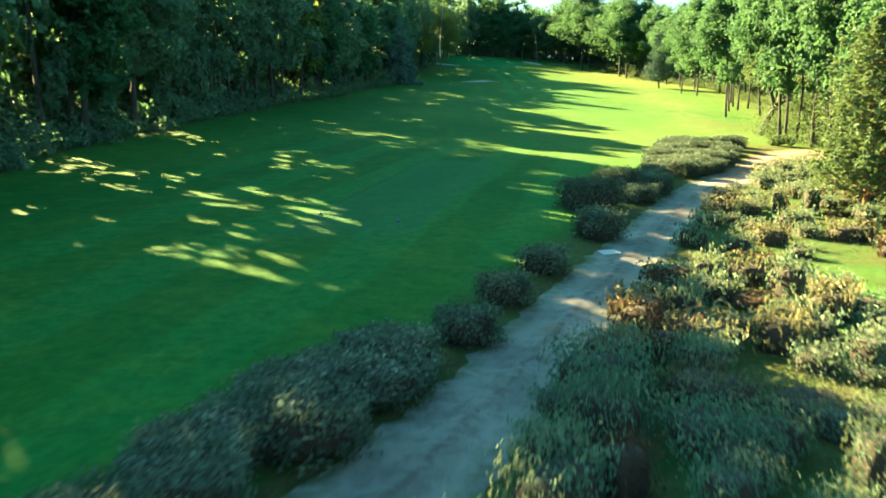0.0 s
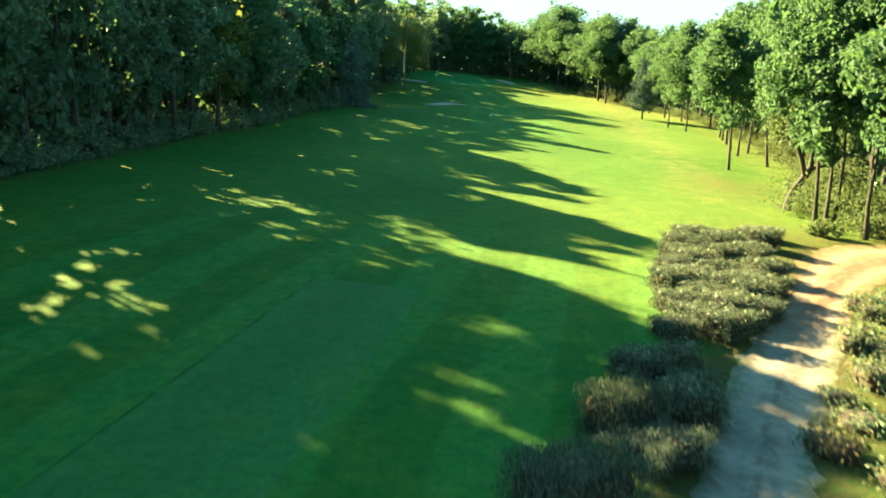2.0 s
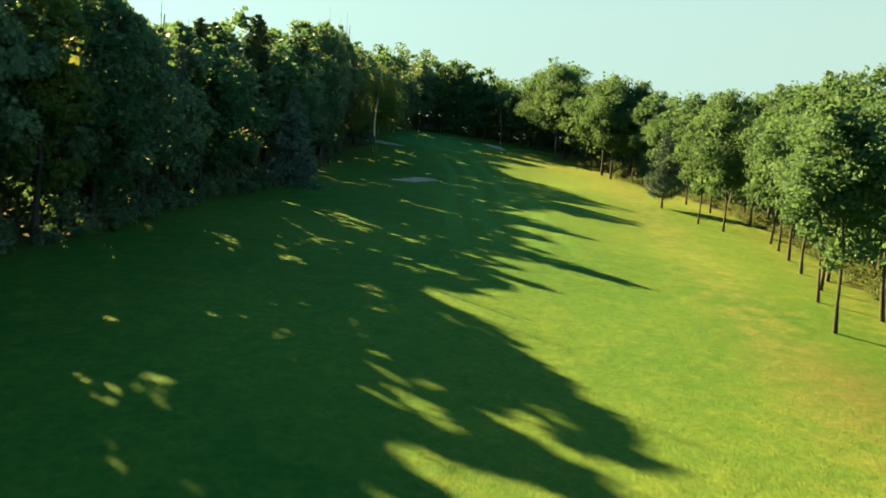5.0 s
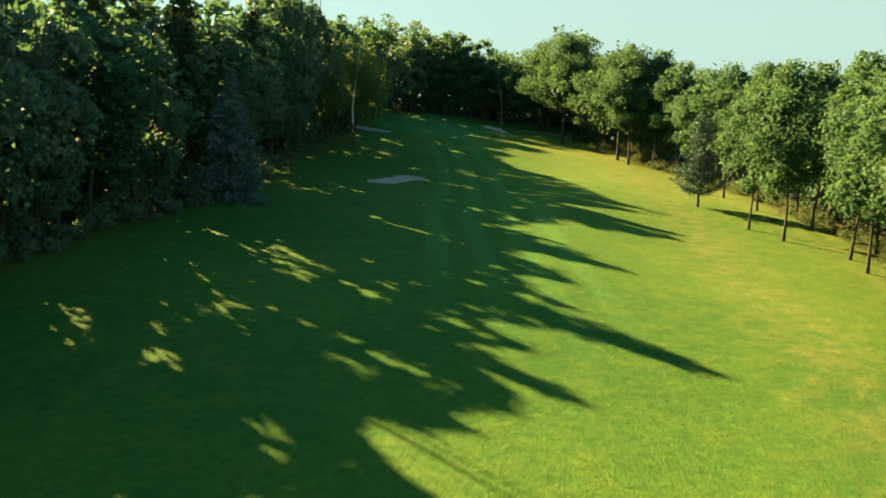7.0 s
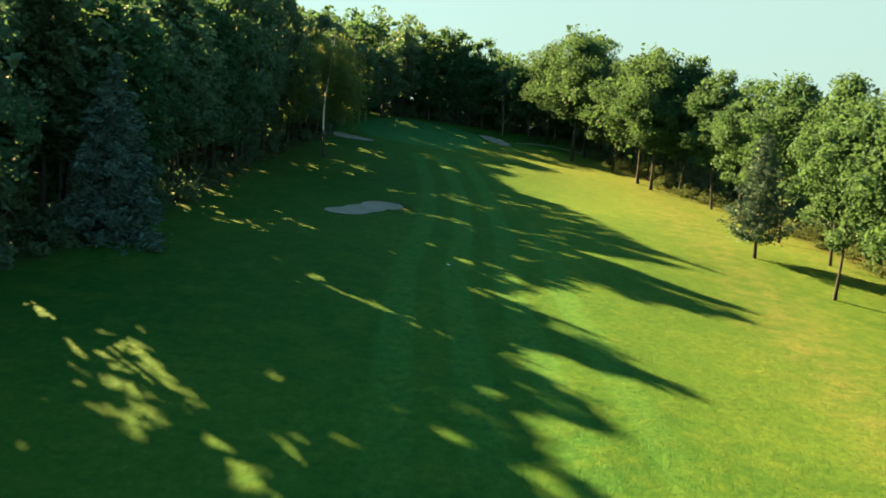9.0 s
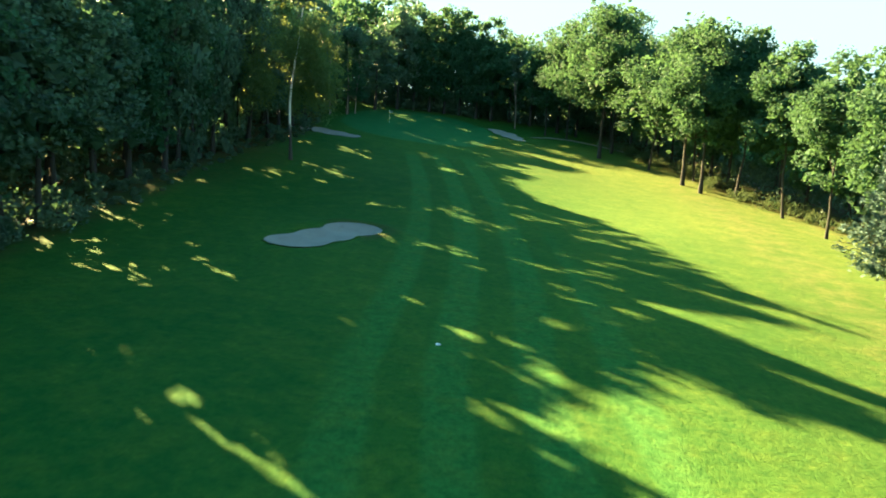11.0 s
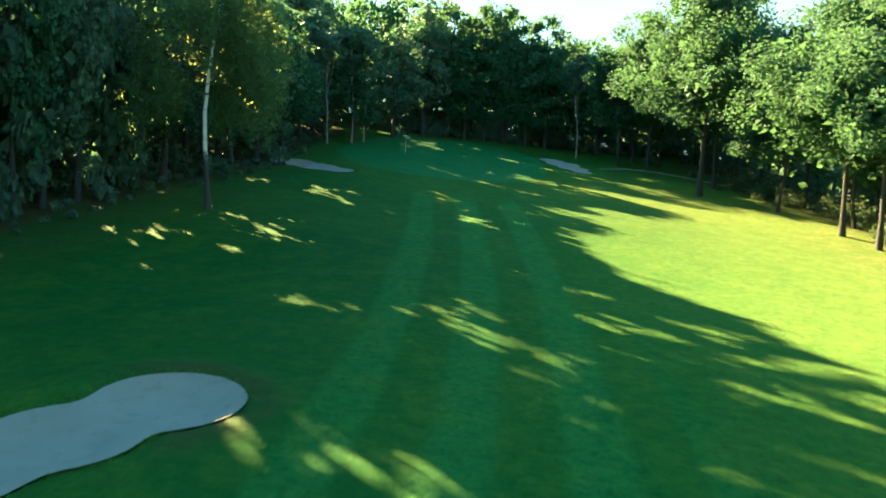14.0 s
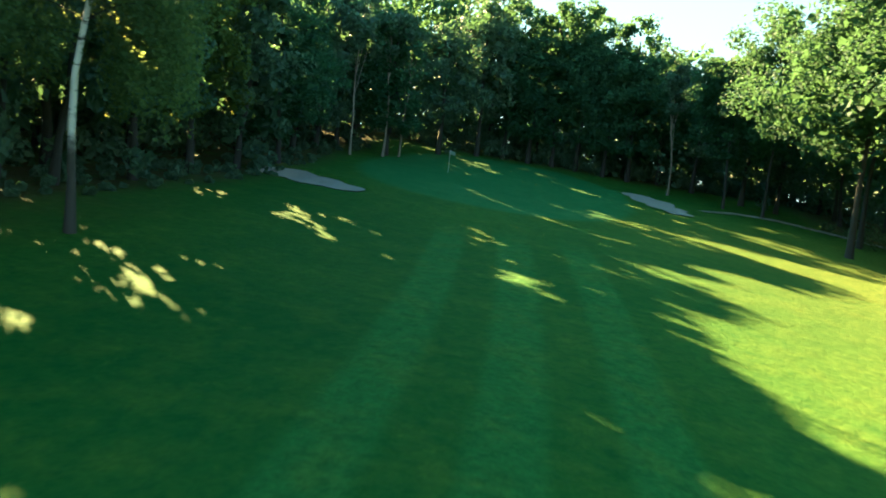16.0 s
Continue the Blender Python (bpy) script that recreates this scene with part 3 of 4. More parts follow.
# ---- ground ----
def ground():
    xs = np.concatenate([[-900, -500, -300, -180, -110, -80, -60, -50], np.arange(-44, 66.1, 0.8), [72, 80, 95, 130, 200, 320, 520, 900]])
    ys = np.concatenate([[-900, -500, -300, -150, -80, -45, -25, -12], np.arange(-4, 308.1, 0.8), [314, 322, 335, 370, 450, 600, 900]])
    gx, gy = np.meshgrid(xs, ys)
    x, y = gx.ravel(), gy.ravel()
    z = ground_z(x, y, 0.5)
    nx, ny = len(xs), len(ys)
    i = (np.arange(ny - 1)[:, None] * nx + np.arange(nx - 1)[None]).ravel()
    me = mesh_of("ground", np.column_stack([x, y, z]), np.column_stack([i, i + 1, i + nx + 1, i + nx]), GRASS)
    el, er = along(LEFT_EDGE, y), along(RIGHT_EDGE, y)
    wood = np.maximum(clamp((el + 1.5 - x) / 3.5, 0, 1), clamp((x - er + 1.0) / 4.0, 0, 1))
    wood = np.maximum(wood, clamp((y - 294) / 5.0, 0, 1)) * clamp((x - el + 42) / 8, 0, 1) * clamp((er + 30 - x) / 8, 0, 1) * clamp((345 - y) / 8, 0, 1)
    d = track_distance(x, y)
    litter = np.maximum(wood, 0.95 * clamp(1 - (d - 0.9) / 1.2, 0, 1))
    heath = clamp((x - np.interp(y, [p[1] for p in TRACK_LINE], [p[0] for p in TRACK_LINE])) / 2.0, 0, 1) * clamp((60 - y) / 8, 0, 1) * (1 - np.exp(-(((x - 11.5) / 3.0) ** 2 + ((y - 20) / 5.0) ** 2)))
    litter = np.maximum(litter, 0.8 * heath)
    litter = np.maximum(litter, 0.8 * np.exp(-(((x - 28) / 6) ** 2 + ((y - 66) / 7) ** 2)))
    # broad yellowing towards the sunlit side: warm light put into the turf colour
    dry = clamp((x - (er - 36.0)) / 26.0, 0, 1)
    dry = dry * dry * (3 - 2 * dry) * (0.4 * clamp((y - 45) / 30, 0, 1) + 0.6 * clamp((y - 110) / 50, 0, 1)) * clamp((282 - y) / 30, 0, 1)
    # dry patch near the oaks
    dry = np.maximum(dry, 0.8 * np.exp(-(((x - 30) / 9) ** 2 + ((y - 92) / 13) ** 2)))
    # the same painted sun warmth on the near open grass
    dry = np.maximum(dry, 0.6 * clamp((x - 3.0) / 9.0, 0, 1) * clamp((y - 46) / 14, 0, 1) * clamp((112 - y) / 30, 0, 1))
    fair = clamp((y - 118) / 25, 0, 1) * clamp((243 - y) / 6, 0, 1) * clamp((x - along([(6, 100), (12, 175), (13, 200), (11, 240)], y)) / 1.5, 0, 1) * clamp((along([(24, 100), (27, 175), (25, 240)], y) - x) / 2.0, 0, 1)
    tee = clamp((75 - y) / 15, 0, 1) * clamp((x + 16) / 4, 0, 1) * clamp((d - 2.0) / 1.5, 0, 1) * clamp((10 + 0.2 * y - x) / 2, 0, 1)
    litter = np.maximum(litter, 0.45 * np.exp(-(((x - 32) / 5) ** 2 + ((y - 93) / 10) ** 2)))
    dry = dry * (0.55 + 0.45 * clamp((y - 180) / 30, 0, 1) + 0.35 * clamp((95 - y) / 20, 0, 1))
    band = along([(25, 70), (29, 92), (33, 115), (36, 133), (38, 150), (42, 170), (49, 212), (49.5, 240), (46, 262)], y)
    straw = np.exp(-((x - band) / 3.3) ** 2) * clamp((y - 75) / 15, 0, 1) * clamp((255 - y) / 20, 0, 1)
    straw = np.maximum(straw, 0.8 * clamp((x - er + 7.0) / 4.0, 0, 1) * clamp((y - 80) / 15, 0, 1) * clamp((262 - y) / 10, 0, 1))
    green = clamp(8.0 * (1.0 - (np.abs(x - 14.0) / 13.3) ** 2.3 - (np.abs(y - 271.5) / 21.0) ** 2.3), 0, 1)
    fair = fair * (1 - green)
    rim = bunker_field(BUNKERS[0], x, y)
    litter = np.maximum(litter, 0.75 * np.exp(-((rim - 0.5) / 0.6) ** 2) * clamp((x + 0.6 * y - 121.0) / 2.0, 0, 1))
    litter = np.maximum(litter, 0.35 * clamp((el + 6.0 - x) / 5.0, 0, 1) * clamp((y - 195) / 10, 0, 1) * clamp((236 - y) / 8, 0, 1))
    dry, straw = dry * clamp((er + 14 - x) / 8, 0, 1), straw * clamp((er + 14 - x) / 8, 0, 1)
    for name, v in (("green", green), ("straw", straw), ("litter", litter), ("dry", dry), ("fairway", fair), ("tee", tee)):
        attribute(me, name, v)
    tagged(new("ground", me), "sloping green golf hole grass with mown stripes and dry patches", "ground", kind="structure")


ground()


def track(line, name, label, lift=0.075, rusty=1.0):
    """A beaten track: a strip that lies a hand's width into the turf."""
    line = np.array(line)
    t = np.linspace(0, len(line) - 1, 160)
    k = np.arange(len(line))
    cx, cy, cw = (np.interp(t, k, line[:, c]) for c in range(3))
    for _ in range(6):
        cx[1:-1], cy[1:-1] = (cx[:-2] + 2 * cx[1:-1] + cx[2:]) / 4, (cy[:-2] + 2 * cy[1:-1] + cy[2:]) / 4
    way = unit(np.gradient(np.column_stack([cx, cy]), axis=0))
    across = np.linspace(-1, 1, 15)
    edge = np.array([[noise.noise(Vector((a * 0.7, s, 3.0))) for s in (-4.0, 4.0)] for a in range(160)])
    off = across[None] * cw[:, None] * 1.18 * (1 + 0.22 * np.where(across[None] < 0, edge[:, :1], edge[:, 1:]))
    x = cx[:, None] + way[:, 1:2] * off
    y = cy[:, None] - way[:, 0:1] * off
    ruts = 0.035 * np.cos(across * 6.5)[None]
    z = ground_z(x, y) + lift - 0.11 * np.abs(across)[None] ** 6 + ruts
    n = 15
    i = (np.arange(159)[:, None] * n + np.arange(n - 1)[None]).ravel()
    me = mesh_of(name, np.column_stack([x.ravel(), y.ravel(), z.ravel()]), np.column_stack([i, i + 1, i + n + 1, i + n]), TRACK)
    attribute(me, "litter", rusty * clamp((y.ravel() - 46) / 8, 0, 1))
    attribute(me, "verge", np.broadcast_to(np.abs(across) ** 2.5, x.shape).ravel())
    attribute(me, "across", np.broadcast_to(across, x.shape).ravel())
    tagged(new(name, me), label, "track", kind="structure")


track(TRACK_LINE, "track", "pale beaten dirt track with wheel ruts between shrubs")
track([(34.3, 275.1, 0.33), (38.3, 278.7, 0.52), (42.6, 279, 0.59), (47, 276.2, 0.59), (51.6, 271.7, 0.59), (59.6, 265.2, 0.59)], "path", "narrow pale path leading into the wood beside the green", 0.10, 0.0)


def bunkers():
    for c in BUNKERS:
        cx, cy = np.mean([a[0] for a in c]), np.mean([a[1] for a in c])
        ang = np.linspace(0, 2 * np.pi, 96, endpoint=False)
        reach = np.zeros(96)
        for i, a in enumerate(ang):
            r = np.linspace(0, 9, 600)
            f = bunker_field(c, cx + np.cos(a) * r, cy + np.sin(a) * r)
            reach[i] = r[np.argmax(f > 0.05)]
        rings = np.linspace(0, 1.03, 16) ** 0.8
        x = cx + np.cos(ang)[None] * rings[:, None] * reach[None]
        y = cy + np.sin(ang)[None] * rings[:, None] * reach[None]
        z = ground_z(x, y) + 0.14 - 0.08 * rings[:, None] ** 4
        faces = []
        for i in range(len(rings) - 1):
            for j in range(96):
                k = (j + 1) % 96
                faces.append((i * 96 + j, i * 96 + k, (i + 1) * 96 + k, (i + 1) * 96 + j))
        root = tagged(new("sand_bunker"), "pale sand bunker with a rounded outline and grassy lip", "bunker", "bunkers")
        root.location = (cx, cy, float(ground_z(cx, cy)))
        v = np.column_stack([x.ravel(), y.ravel(), z.ravel()]) - np.array(root.location)
        child("sand", mesh_of("sand", v, np.array(faces), SAND), root)
        # ragged lip of longer grass
        rng = np.random.default_rng(int(cx * 10) + 5)
        m = 1100
        k = rng.integers(0, 96, m)
        rr = reach[k] * rng.uniform(0.99, 1.0, m) + rng.uniform(0.0, 0.35, m)
        gx, gy = cx + np.cos(ang[k] + rng.uniform(0, 0.066, m)) * rr, cy + np.sin(ang[k] + rng.uniform(0, 0.066, m)) * rr
        p = np.column_stack([gx, gy, ground_z(gx, gy) + rng.uniform(0.0, 0.06, m)]) - np.array(root.location)
        lv, lf = leaves(rng, p, rng.normal(0, 1, (m, 3)) * np.array([1, 1, 0.3]), 0.085, 0.35, 0.1, 3.0)
        child("lip", mesh_of("lip", lv, lf, LIP_GRASS, False, np.repeat(rng.random(m), 4)), root, "fringe of longer dark green grass")


bunkers()

# ---- trees of the right-hand side ----
rng = np.random.default_rng(11)
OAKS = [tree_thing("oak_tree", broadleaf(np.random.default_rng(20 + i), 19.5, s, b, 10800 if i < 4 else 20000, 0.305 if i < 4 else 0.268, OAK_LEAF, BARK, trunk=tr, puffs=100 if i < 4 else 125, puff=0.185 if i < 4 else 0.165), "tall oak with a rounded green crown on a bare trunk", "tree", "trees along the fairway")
        for i, (s, b, tr) in enumerate(((4.9, 0.31, 0.145), (5.8, 0.27, 0.16), (4.5, 0.34, 0.135), (5.5, 0.26, 0.15), (7.2, 0.28, 0.20)))]
used = set()


def place(kinds, i, x, y, turn, scale, wide=None, tilt=0.0, label=""):
    """Stand a tree: the first one of its kind itself, then copies."""
    ob = kinds[i]
    m = stand(ob, x, y, turn, scale, wide, 0.05, tilt)
    if ob.name in used:
        ob = copy_thing(ob, m)
    else:
        used.add(ob.name)
        ob.matrix_basis = m
    return tagged(ob, label) if label else ob


for i, x, y, turn, scale, wide in (
    (0, 36.9, 108.3, 10, 0.92, 0.95), (2, 44.3, 125.0, 80, 1.0, 1.0), (3, 48.8, 141.0, 140, 1.0, 1.0), (0, 50.6, 147.5, 200, 1.0, 1.0),
    (2, 46.6, 133.5, 30, 0.97, 1.0), (1, 49.3, 161.5, 250, 0.98, 0.90), (0, 47.9, 167.2, 300, 0.95, 0.95), (3, 56.5, 170, 45, 1.00, 1.00),
    (2, 52.5, 154, 95, 1.02, 1.00), (1, 55.1, 182.1, 120, 1.02, 0.95), (3, 55.5, 194.8, 170, 1.01, 1.01), (0, 55.9, 208.4, 220, 1.06, 1.03),
    (2, 57.4, 222, 270, 1.06, 1.17), (4, 51.7, 234.5, 320, 1.10, 1.15), (4, 50.9, 239.7, 15, 1.04, 1.1), (3, 49.4, 251.7, 60, 1.0, 1.05),
    (4, 43.3, 259.1, 110, 1.14, 1.22), (1, 41.5, 280.1, 160, 1.16, 1.10), (0, 37.8, 282.1, 210, 1.10, 1.10),
    (1, 43.5, 113.8, 35, 1.08, 1.05), (3, 56.4, 234.5, 75, 1.16, 1.07), (1, 48.0, 131.0, 215, 1.03, 1.0), (0, 40.8, 118.5, 145, 0.9, 0.85), (3, 57.5, 158, 185, 1.05, 1.10), (1, 54.2, 244.8, 25, 1.14, 1.08), (4, 47.5, 268.9, 85, 1.12, 1.04),
    (0, 30.3, 73.5, 260, 1.0, 0.9), (3, 30.9, 76.0, 310, 1.03, 0.9), (2, 31.6, 70.6, 5, 1.05, 1.0), (1, 25.6, 54.2, 55, 1.0, 0.8), (2, 33.5, 78.5, 105, 1.0, 1.0), (3, 27.0, 46.0, 155, 0.95, 0.9),
):
    place(OAKS, i, x, y, turn, scale, wide, rng.uniform(-1.5, 1.5))



def crooked_tree(rng):
    """A stout leaning bole that forks low into bent limbs with thin leafage."""
    bole = np.array([[0.0, 0, -0.3], [0.1, 0, 0.6], [0.5, 0.1, 1.6], [1.3, 0.2, 2.6], [1.7, 0.2, 3.3]])
    parts = [tube(bole, np.array([0.42, 0.33, 0.29, 0.27, 0.25]), 10)]
    cen = []
    for line, r in (([[1.3, 0.2, 2.6], [0.9, 0.1, 3.9], [0.3, 0.0, 5.2], [0.2, 0.2, 7.0], [0.5, 0.4, 9.0]], 0.22), ([[1.7, 0.2, 3.3], [1.8, 0.3, 4.6], [1.6, 0.3, 6.2], [2.1, 0.1, 8.2]], 0.2),
                    ([[1.6, 0.2, 3.1], [2.6, 0.0, 3.5], [3.2, -0.2, 3.3], [4.0, -0.3, 4.2]], 0.16), ([[0.6, 0.05, 4.6], [-0.5, -0.2, 5.6], [-1.2, -0.3, 7.2]], 0.1)):
        line = np.array(line)
        parts.append(tube(line, r * np.linspace(1.0, 0.25, len(line)), 8))
        for k in range(1, len(line)):
            cen.append(line[k] + np.array([0, 0, 0.8]) + rng.normal(0, 0.5, 3) if line[k][2] > 5.5 or k == len(line) - 1 else line[-1] + rng.normal(0, 0.9, 3))
    pos, out, tone = puff_points(rng, np.array(cen), rng.uniform(0.8, 1.5, len(cen)), 3600, 0.8)
    lv, lf = leaves(rng, pos, out + rng.normal(0, 1.0, (len(pos), 3)), 0.24, 0.75)
    return mesh_of("trunk", *join(parts), BARK), mesh_of("crown", lv, lf, BUSH_LEAF, False, np.repeat(tone, 4))


CROOKED = tree_thing("crooked_tree", crooked_tree(np.random.default_rng(31)), "crooked tree with a stout grey bole that forks low", "tree")
CROOKED.matrix_basis = stand(CROOKED, 31.4, 81.6, 0)
FIR = tree_thing("pine_tree", conifer(np.random.default_rng(5), 12.4, 3.3, 0.14, 7000, 0.44, PINE_LEAF, BARK, -0.22, 0.17, 18, 0.62), "slim grey-green pine standing alone on the grass", "tree")
FIR.matrix_basis = stand(FIR, 47.1, 181.6, 20)
BLUE = tree_thing("blue_spruce", conifer(np.random.default_rng(6), 12.8, 4.4, 0.02, 13000, 0.48, SPRUCE_LEAF, BARK, 0.30, 0.2, 22, 0.8), "broad blue-grey spruce with boughs to the ground", "tree")
BLUE.matrix_basis = stand(BLUE, -7.8, 159.5, 50)
YOUNG = tree_thing("young_pine", conifer(np.random.default_rng(9), 8.2, 2.3, 0.16, 11000, 0.26, BUSH_LEAF, PINE_BARK, -0.35, 0.13, 22, 0.55), "small bushy olive-green pine with a slim reddish trunk", "tree")
YOUNG.matrix_basis = stand(YOUNG, 16.9, 32.7, 0)

# ---- the wood along the left ----
# how far the wood's shade reaches: across and along the sun's way; the heights of its trees follow from it
SHADE = [(-30, 24), (8, 2), (13, -2.5), (15.5, -8.5), (17, -7), (20, -12.5), (24, -11.5), (28, -15), (33, -17.5), (40, -22), (41.5, -27.5), (43.4, -34), (45.6, -43), (48.5, -35), (50.5, -40), (53.8, -34), (57, -37),
         (59.5, -46), (60.9, -58), (64.7, -47.5), (67, -56.5), (67.8, -50), (70.7, -52.4), (77.5, -65), (79.5, -74.5), (87, -71.8), (90.4, -80.5), (93.3, -77), (95.2, -82), (98.6, -79), (100, -69), (101.4, -83),
         (106, -88), (108.2, -84), (113, -95.5), (115, -88.3), (119.5, -91.3), (120.4, -103), (127, -101), (133.2, -91), (136.8, -93), (139.2, -110), (147.4, -99.2), (149.4, -108.7), (157.2, -119.3), (164.1, -131)]
SHADE += [(166, -139.5), (171, -147), (174.5, -150), (179.5, -148), (180.3, -159), (182.9, -154.5), (184.3, -159), (193.7, -151.6), (194.9, -170), (202, -150), (204, -120), (215, -40)]
AWAY = (-math.sin(SUN_AZ), -math.cos(SUN_AZ))


def tree_height(x, y, slack=1.8):
    """The height at which a tree at x, y throws its shade just to the edge of the shaded ground."""
    best = 0.0
    for side in (-slack, 0.0, slack):
        q, s = -AWAY[1] * x + AWAY[0] * y + side, AWAY[0] * x + AWAY[1] * y
        sb = float(np.interp(q, [a for a, b in SHADE], [b for a, b in SHADE]))
        bx, by = -AWAY[1] * q + AWAY[0] * sb, AWAY[0] * q + AWAY[1] * sb
        best = max(best, float(land(bx, by)) + (sb - s) * math.tan(SUN_EL) - float(land(x, y)))
    grow = float(np.interp(y, (50, 60, 85, 100, 190, 235), (1.12, 1.17, 1.17, 1.14, 1.13, 1.07)))
    return min(max(best * grow, 19.7 if y < 46 else 10.0), 24.0 if y < 180 else 26.5)


def hashed(i, j, seed):
    """Pseudo-random numbers from 0 to 1 on a lattice."""
    h = (i * 374761393 + j * 668265263 + seed * 974634777) & 0xFFFFFFFF
    h = ((h ^ (h >> 13)) * 1274126177) & 0xFFFFFFFF
    return ((h ^ (h >> 16)) & 0xFFFF) / 65535.0


def ripple(u, v, seed):
    """Smooth value noise from -1 to 1."""
    i, j = np.floor(u).astype(np.int64), np.floor(v).astype(np.int64)
    a, b = u - i, v - j
    a, b = a * a * (3 - 2 * a), b * b * (3 - 2 * b)
    low = hashed(i, j, seed) * (1 - a) + hashed(i + 1, j, seed) * a
    high = hashed(i, j + 1, seed) * (1 - a) + hashed(i + 1, j + 1, seed) * a
    return 2.0 * (low * (1 - b) + high * b) - 1.0


def landing(p):
    """Where the sun's ray through each point p meets the slope, as q across the sun's way and s along it."""
    run = (p[:, 2] - land(p[:, 0], p[:, 1])) / math.tan(SUN_EL)
    for _ in range(3):
        x, y = p[:, 0] + AWAY[0] * run, p[:, 1] + AWAY[1] * run
        run = (p[:, 2] - land(x, y)) / math.tan(SUN_EL)
    x, y = p[:, 0] + AWAY[0] * run, p[:, 1] + AWAY[1] * run
    return -AWAY[1] * x + AWAY[0] * y, AWAY[0] * x + AWAY[1] * y


# where the sun comes through most, or least (below 0): across and along its way, half the length along it, and how much
GLADES = [(16, -44, 6, 0.8), (12, -25, 8, 0.9), (18, -27, 6, 0.8), (25, -38, 6, 0.25), (40.5, -51, 11, 1.0), (45.3, -55, 8, 1.15), (48, -47, 7, 0.7), (43, -60, 6, 0.8), (61, -57, 6, 0.7), (84, -91, 8, 0.55), (76, -89, 6, 0.2),
          (94, -98, 16, 1.2), (101, -111, 3, 0.8), (116, -129, 9, 0.9), (126, -110, 6, 0.35), (137, -125, 5, 0.9), (150.3, -135, 6, 1.35), (146, -139.5, 4, 0.6), (148.9, -127.5, 3, 1.2), (119, -125, 4, 0.6), (150, -156, 6, 0.4), (164, -166, 7, 1.2), (161, -173, 4, 1.0), (186, -181, 9, 1.0), (193, -173, 10, 1.0), (201, -165, 9, 1.0), (47, -62, 12, 0.8), (70, -72, 12, 0.6), (52, -56, 7, 0.5), (30, -62, 9, 0.7), (26.5, -26, 7, -0.9), (6, -10.5, 4, -0.9), (138, -112, 6, -0.35), (123.5, -107.5, 5, -0.5), (131, -104, 6, -0.4), (30.5, -33, 4, -0.5), (54, -53, 6, -0.45)]


def openness(q, s):
    """Above 0 where the wood lets the sun through: small gaps that gather in patches."""
    fine = 0.55 * ripple(q / 0.62, s / 1.9, 1) + 0.45 * ripple(q / 0.33 + 7.0, s / 0.9, 2)
    patch = 0.6 * ripple(q / 5.5, s / 13.0, 3) + 0.4 * ripple(q / 2.4, s / 6.5, 4)
    glade = np.zeros(np.shape(q))
    for a, b, reach, much in GLADES:
        pool = much * np.exp(-((q - a) / 2.6) ** 2 - ((s - b) / reach) ** 2)
        glade = np.maximum(glade, pool) if much > 0 else glade + pool
    return fine + 0.6 * patch - 0.595 + 0.62 * glade


def sunlit(p, size, topped=True):
    """Which leaves at p stand in the sun's gaps, or above the line that the wood's shade keeps to."""
    q, s = landing(p)
    h = np.minimum(0.42 * size, 0.32)
    shut = 0.30 * clamp((6.5 - p[:, 2] + land(p[:, 0], p[:, 1])) / 2.0, 0.0, 1.0)
    gap = openness(q, s) > shut
    for a, b in ((h, 0.0), (-h, 0.0), (0.0, 2.0 * h), (0.0, -2.0 * h)):
        gap |= openness(q + a, s + b) > shut
    gap &= hashed((p[:, 0] * 977).astype(np.int64), (p[:, 2] * 983).astype(np.int64), 6) > 0.06
    line = np.interp(q, [a for a, b in SHADE], [b for a, b in SHADE])
    return gap | (s > line + 0.9 + 0.8 * ripple(q / 0.8, s / 9.0, 5)) if topped else gap


def open_up(ob):
    """Give a tree of the wood a crown of its own, with the gaps that the sun comes through."""
    for part in ob.children:
        source = LEAFAGE.get(part.data.name)
        if source is None:
            continue
        v, tint, mat = source
        m = np.array(ob.matrix_basis)
        quads = v.reshape(-1, 4, 3)
        mid = quads.mean(1) @ m[:3, :3].T + m[:3, 3]
        size = np.linalg.norm(quads[:, 2] - quads[:, 0], axis=1) * m[2, 2]
        keep = ~sunlit(mid, size, not ob.name.startswith(("tall", "birch")))
        n = int(keep.sum())
        if n:
            part.data = mesh_of("crown", quads[keep].reshape(-1, 3), np.arange(n * 4).reshape(-1, 4), mat, False, np.asarray(tint).reshape(-1, 4)[keep].ravel())


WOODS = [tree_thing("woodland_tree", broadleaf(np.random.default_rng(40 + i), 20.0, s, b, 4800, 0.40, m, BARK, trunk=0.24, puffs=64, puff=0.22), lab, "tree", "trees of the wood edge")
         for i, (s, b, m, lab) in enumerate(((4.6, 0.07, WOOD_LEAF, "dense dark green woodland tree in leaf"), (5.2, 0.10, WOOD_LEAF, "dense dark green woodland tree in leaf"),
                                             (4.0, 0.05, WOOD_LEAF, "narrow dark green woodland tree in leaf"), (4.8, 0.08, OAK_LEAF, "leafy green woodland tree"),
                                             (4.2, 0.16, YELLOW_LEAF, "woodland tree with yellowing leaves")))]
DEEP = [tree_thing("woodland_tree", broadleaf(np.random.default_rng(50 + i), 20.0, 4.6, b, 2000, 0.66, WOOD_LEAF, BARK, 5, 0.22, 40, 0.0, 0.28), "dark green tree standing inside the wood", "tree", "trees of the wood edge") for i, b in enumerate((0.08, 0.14))]
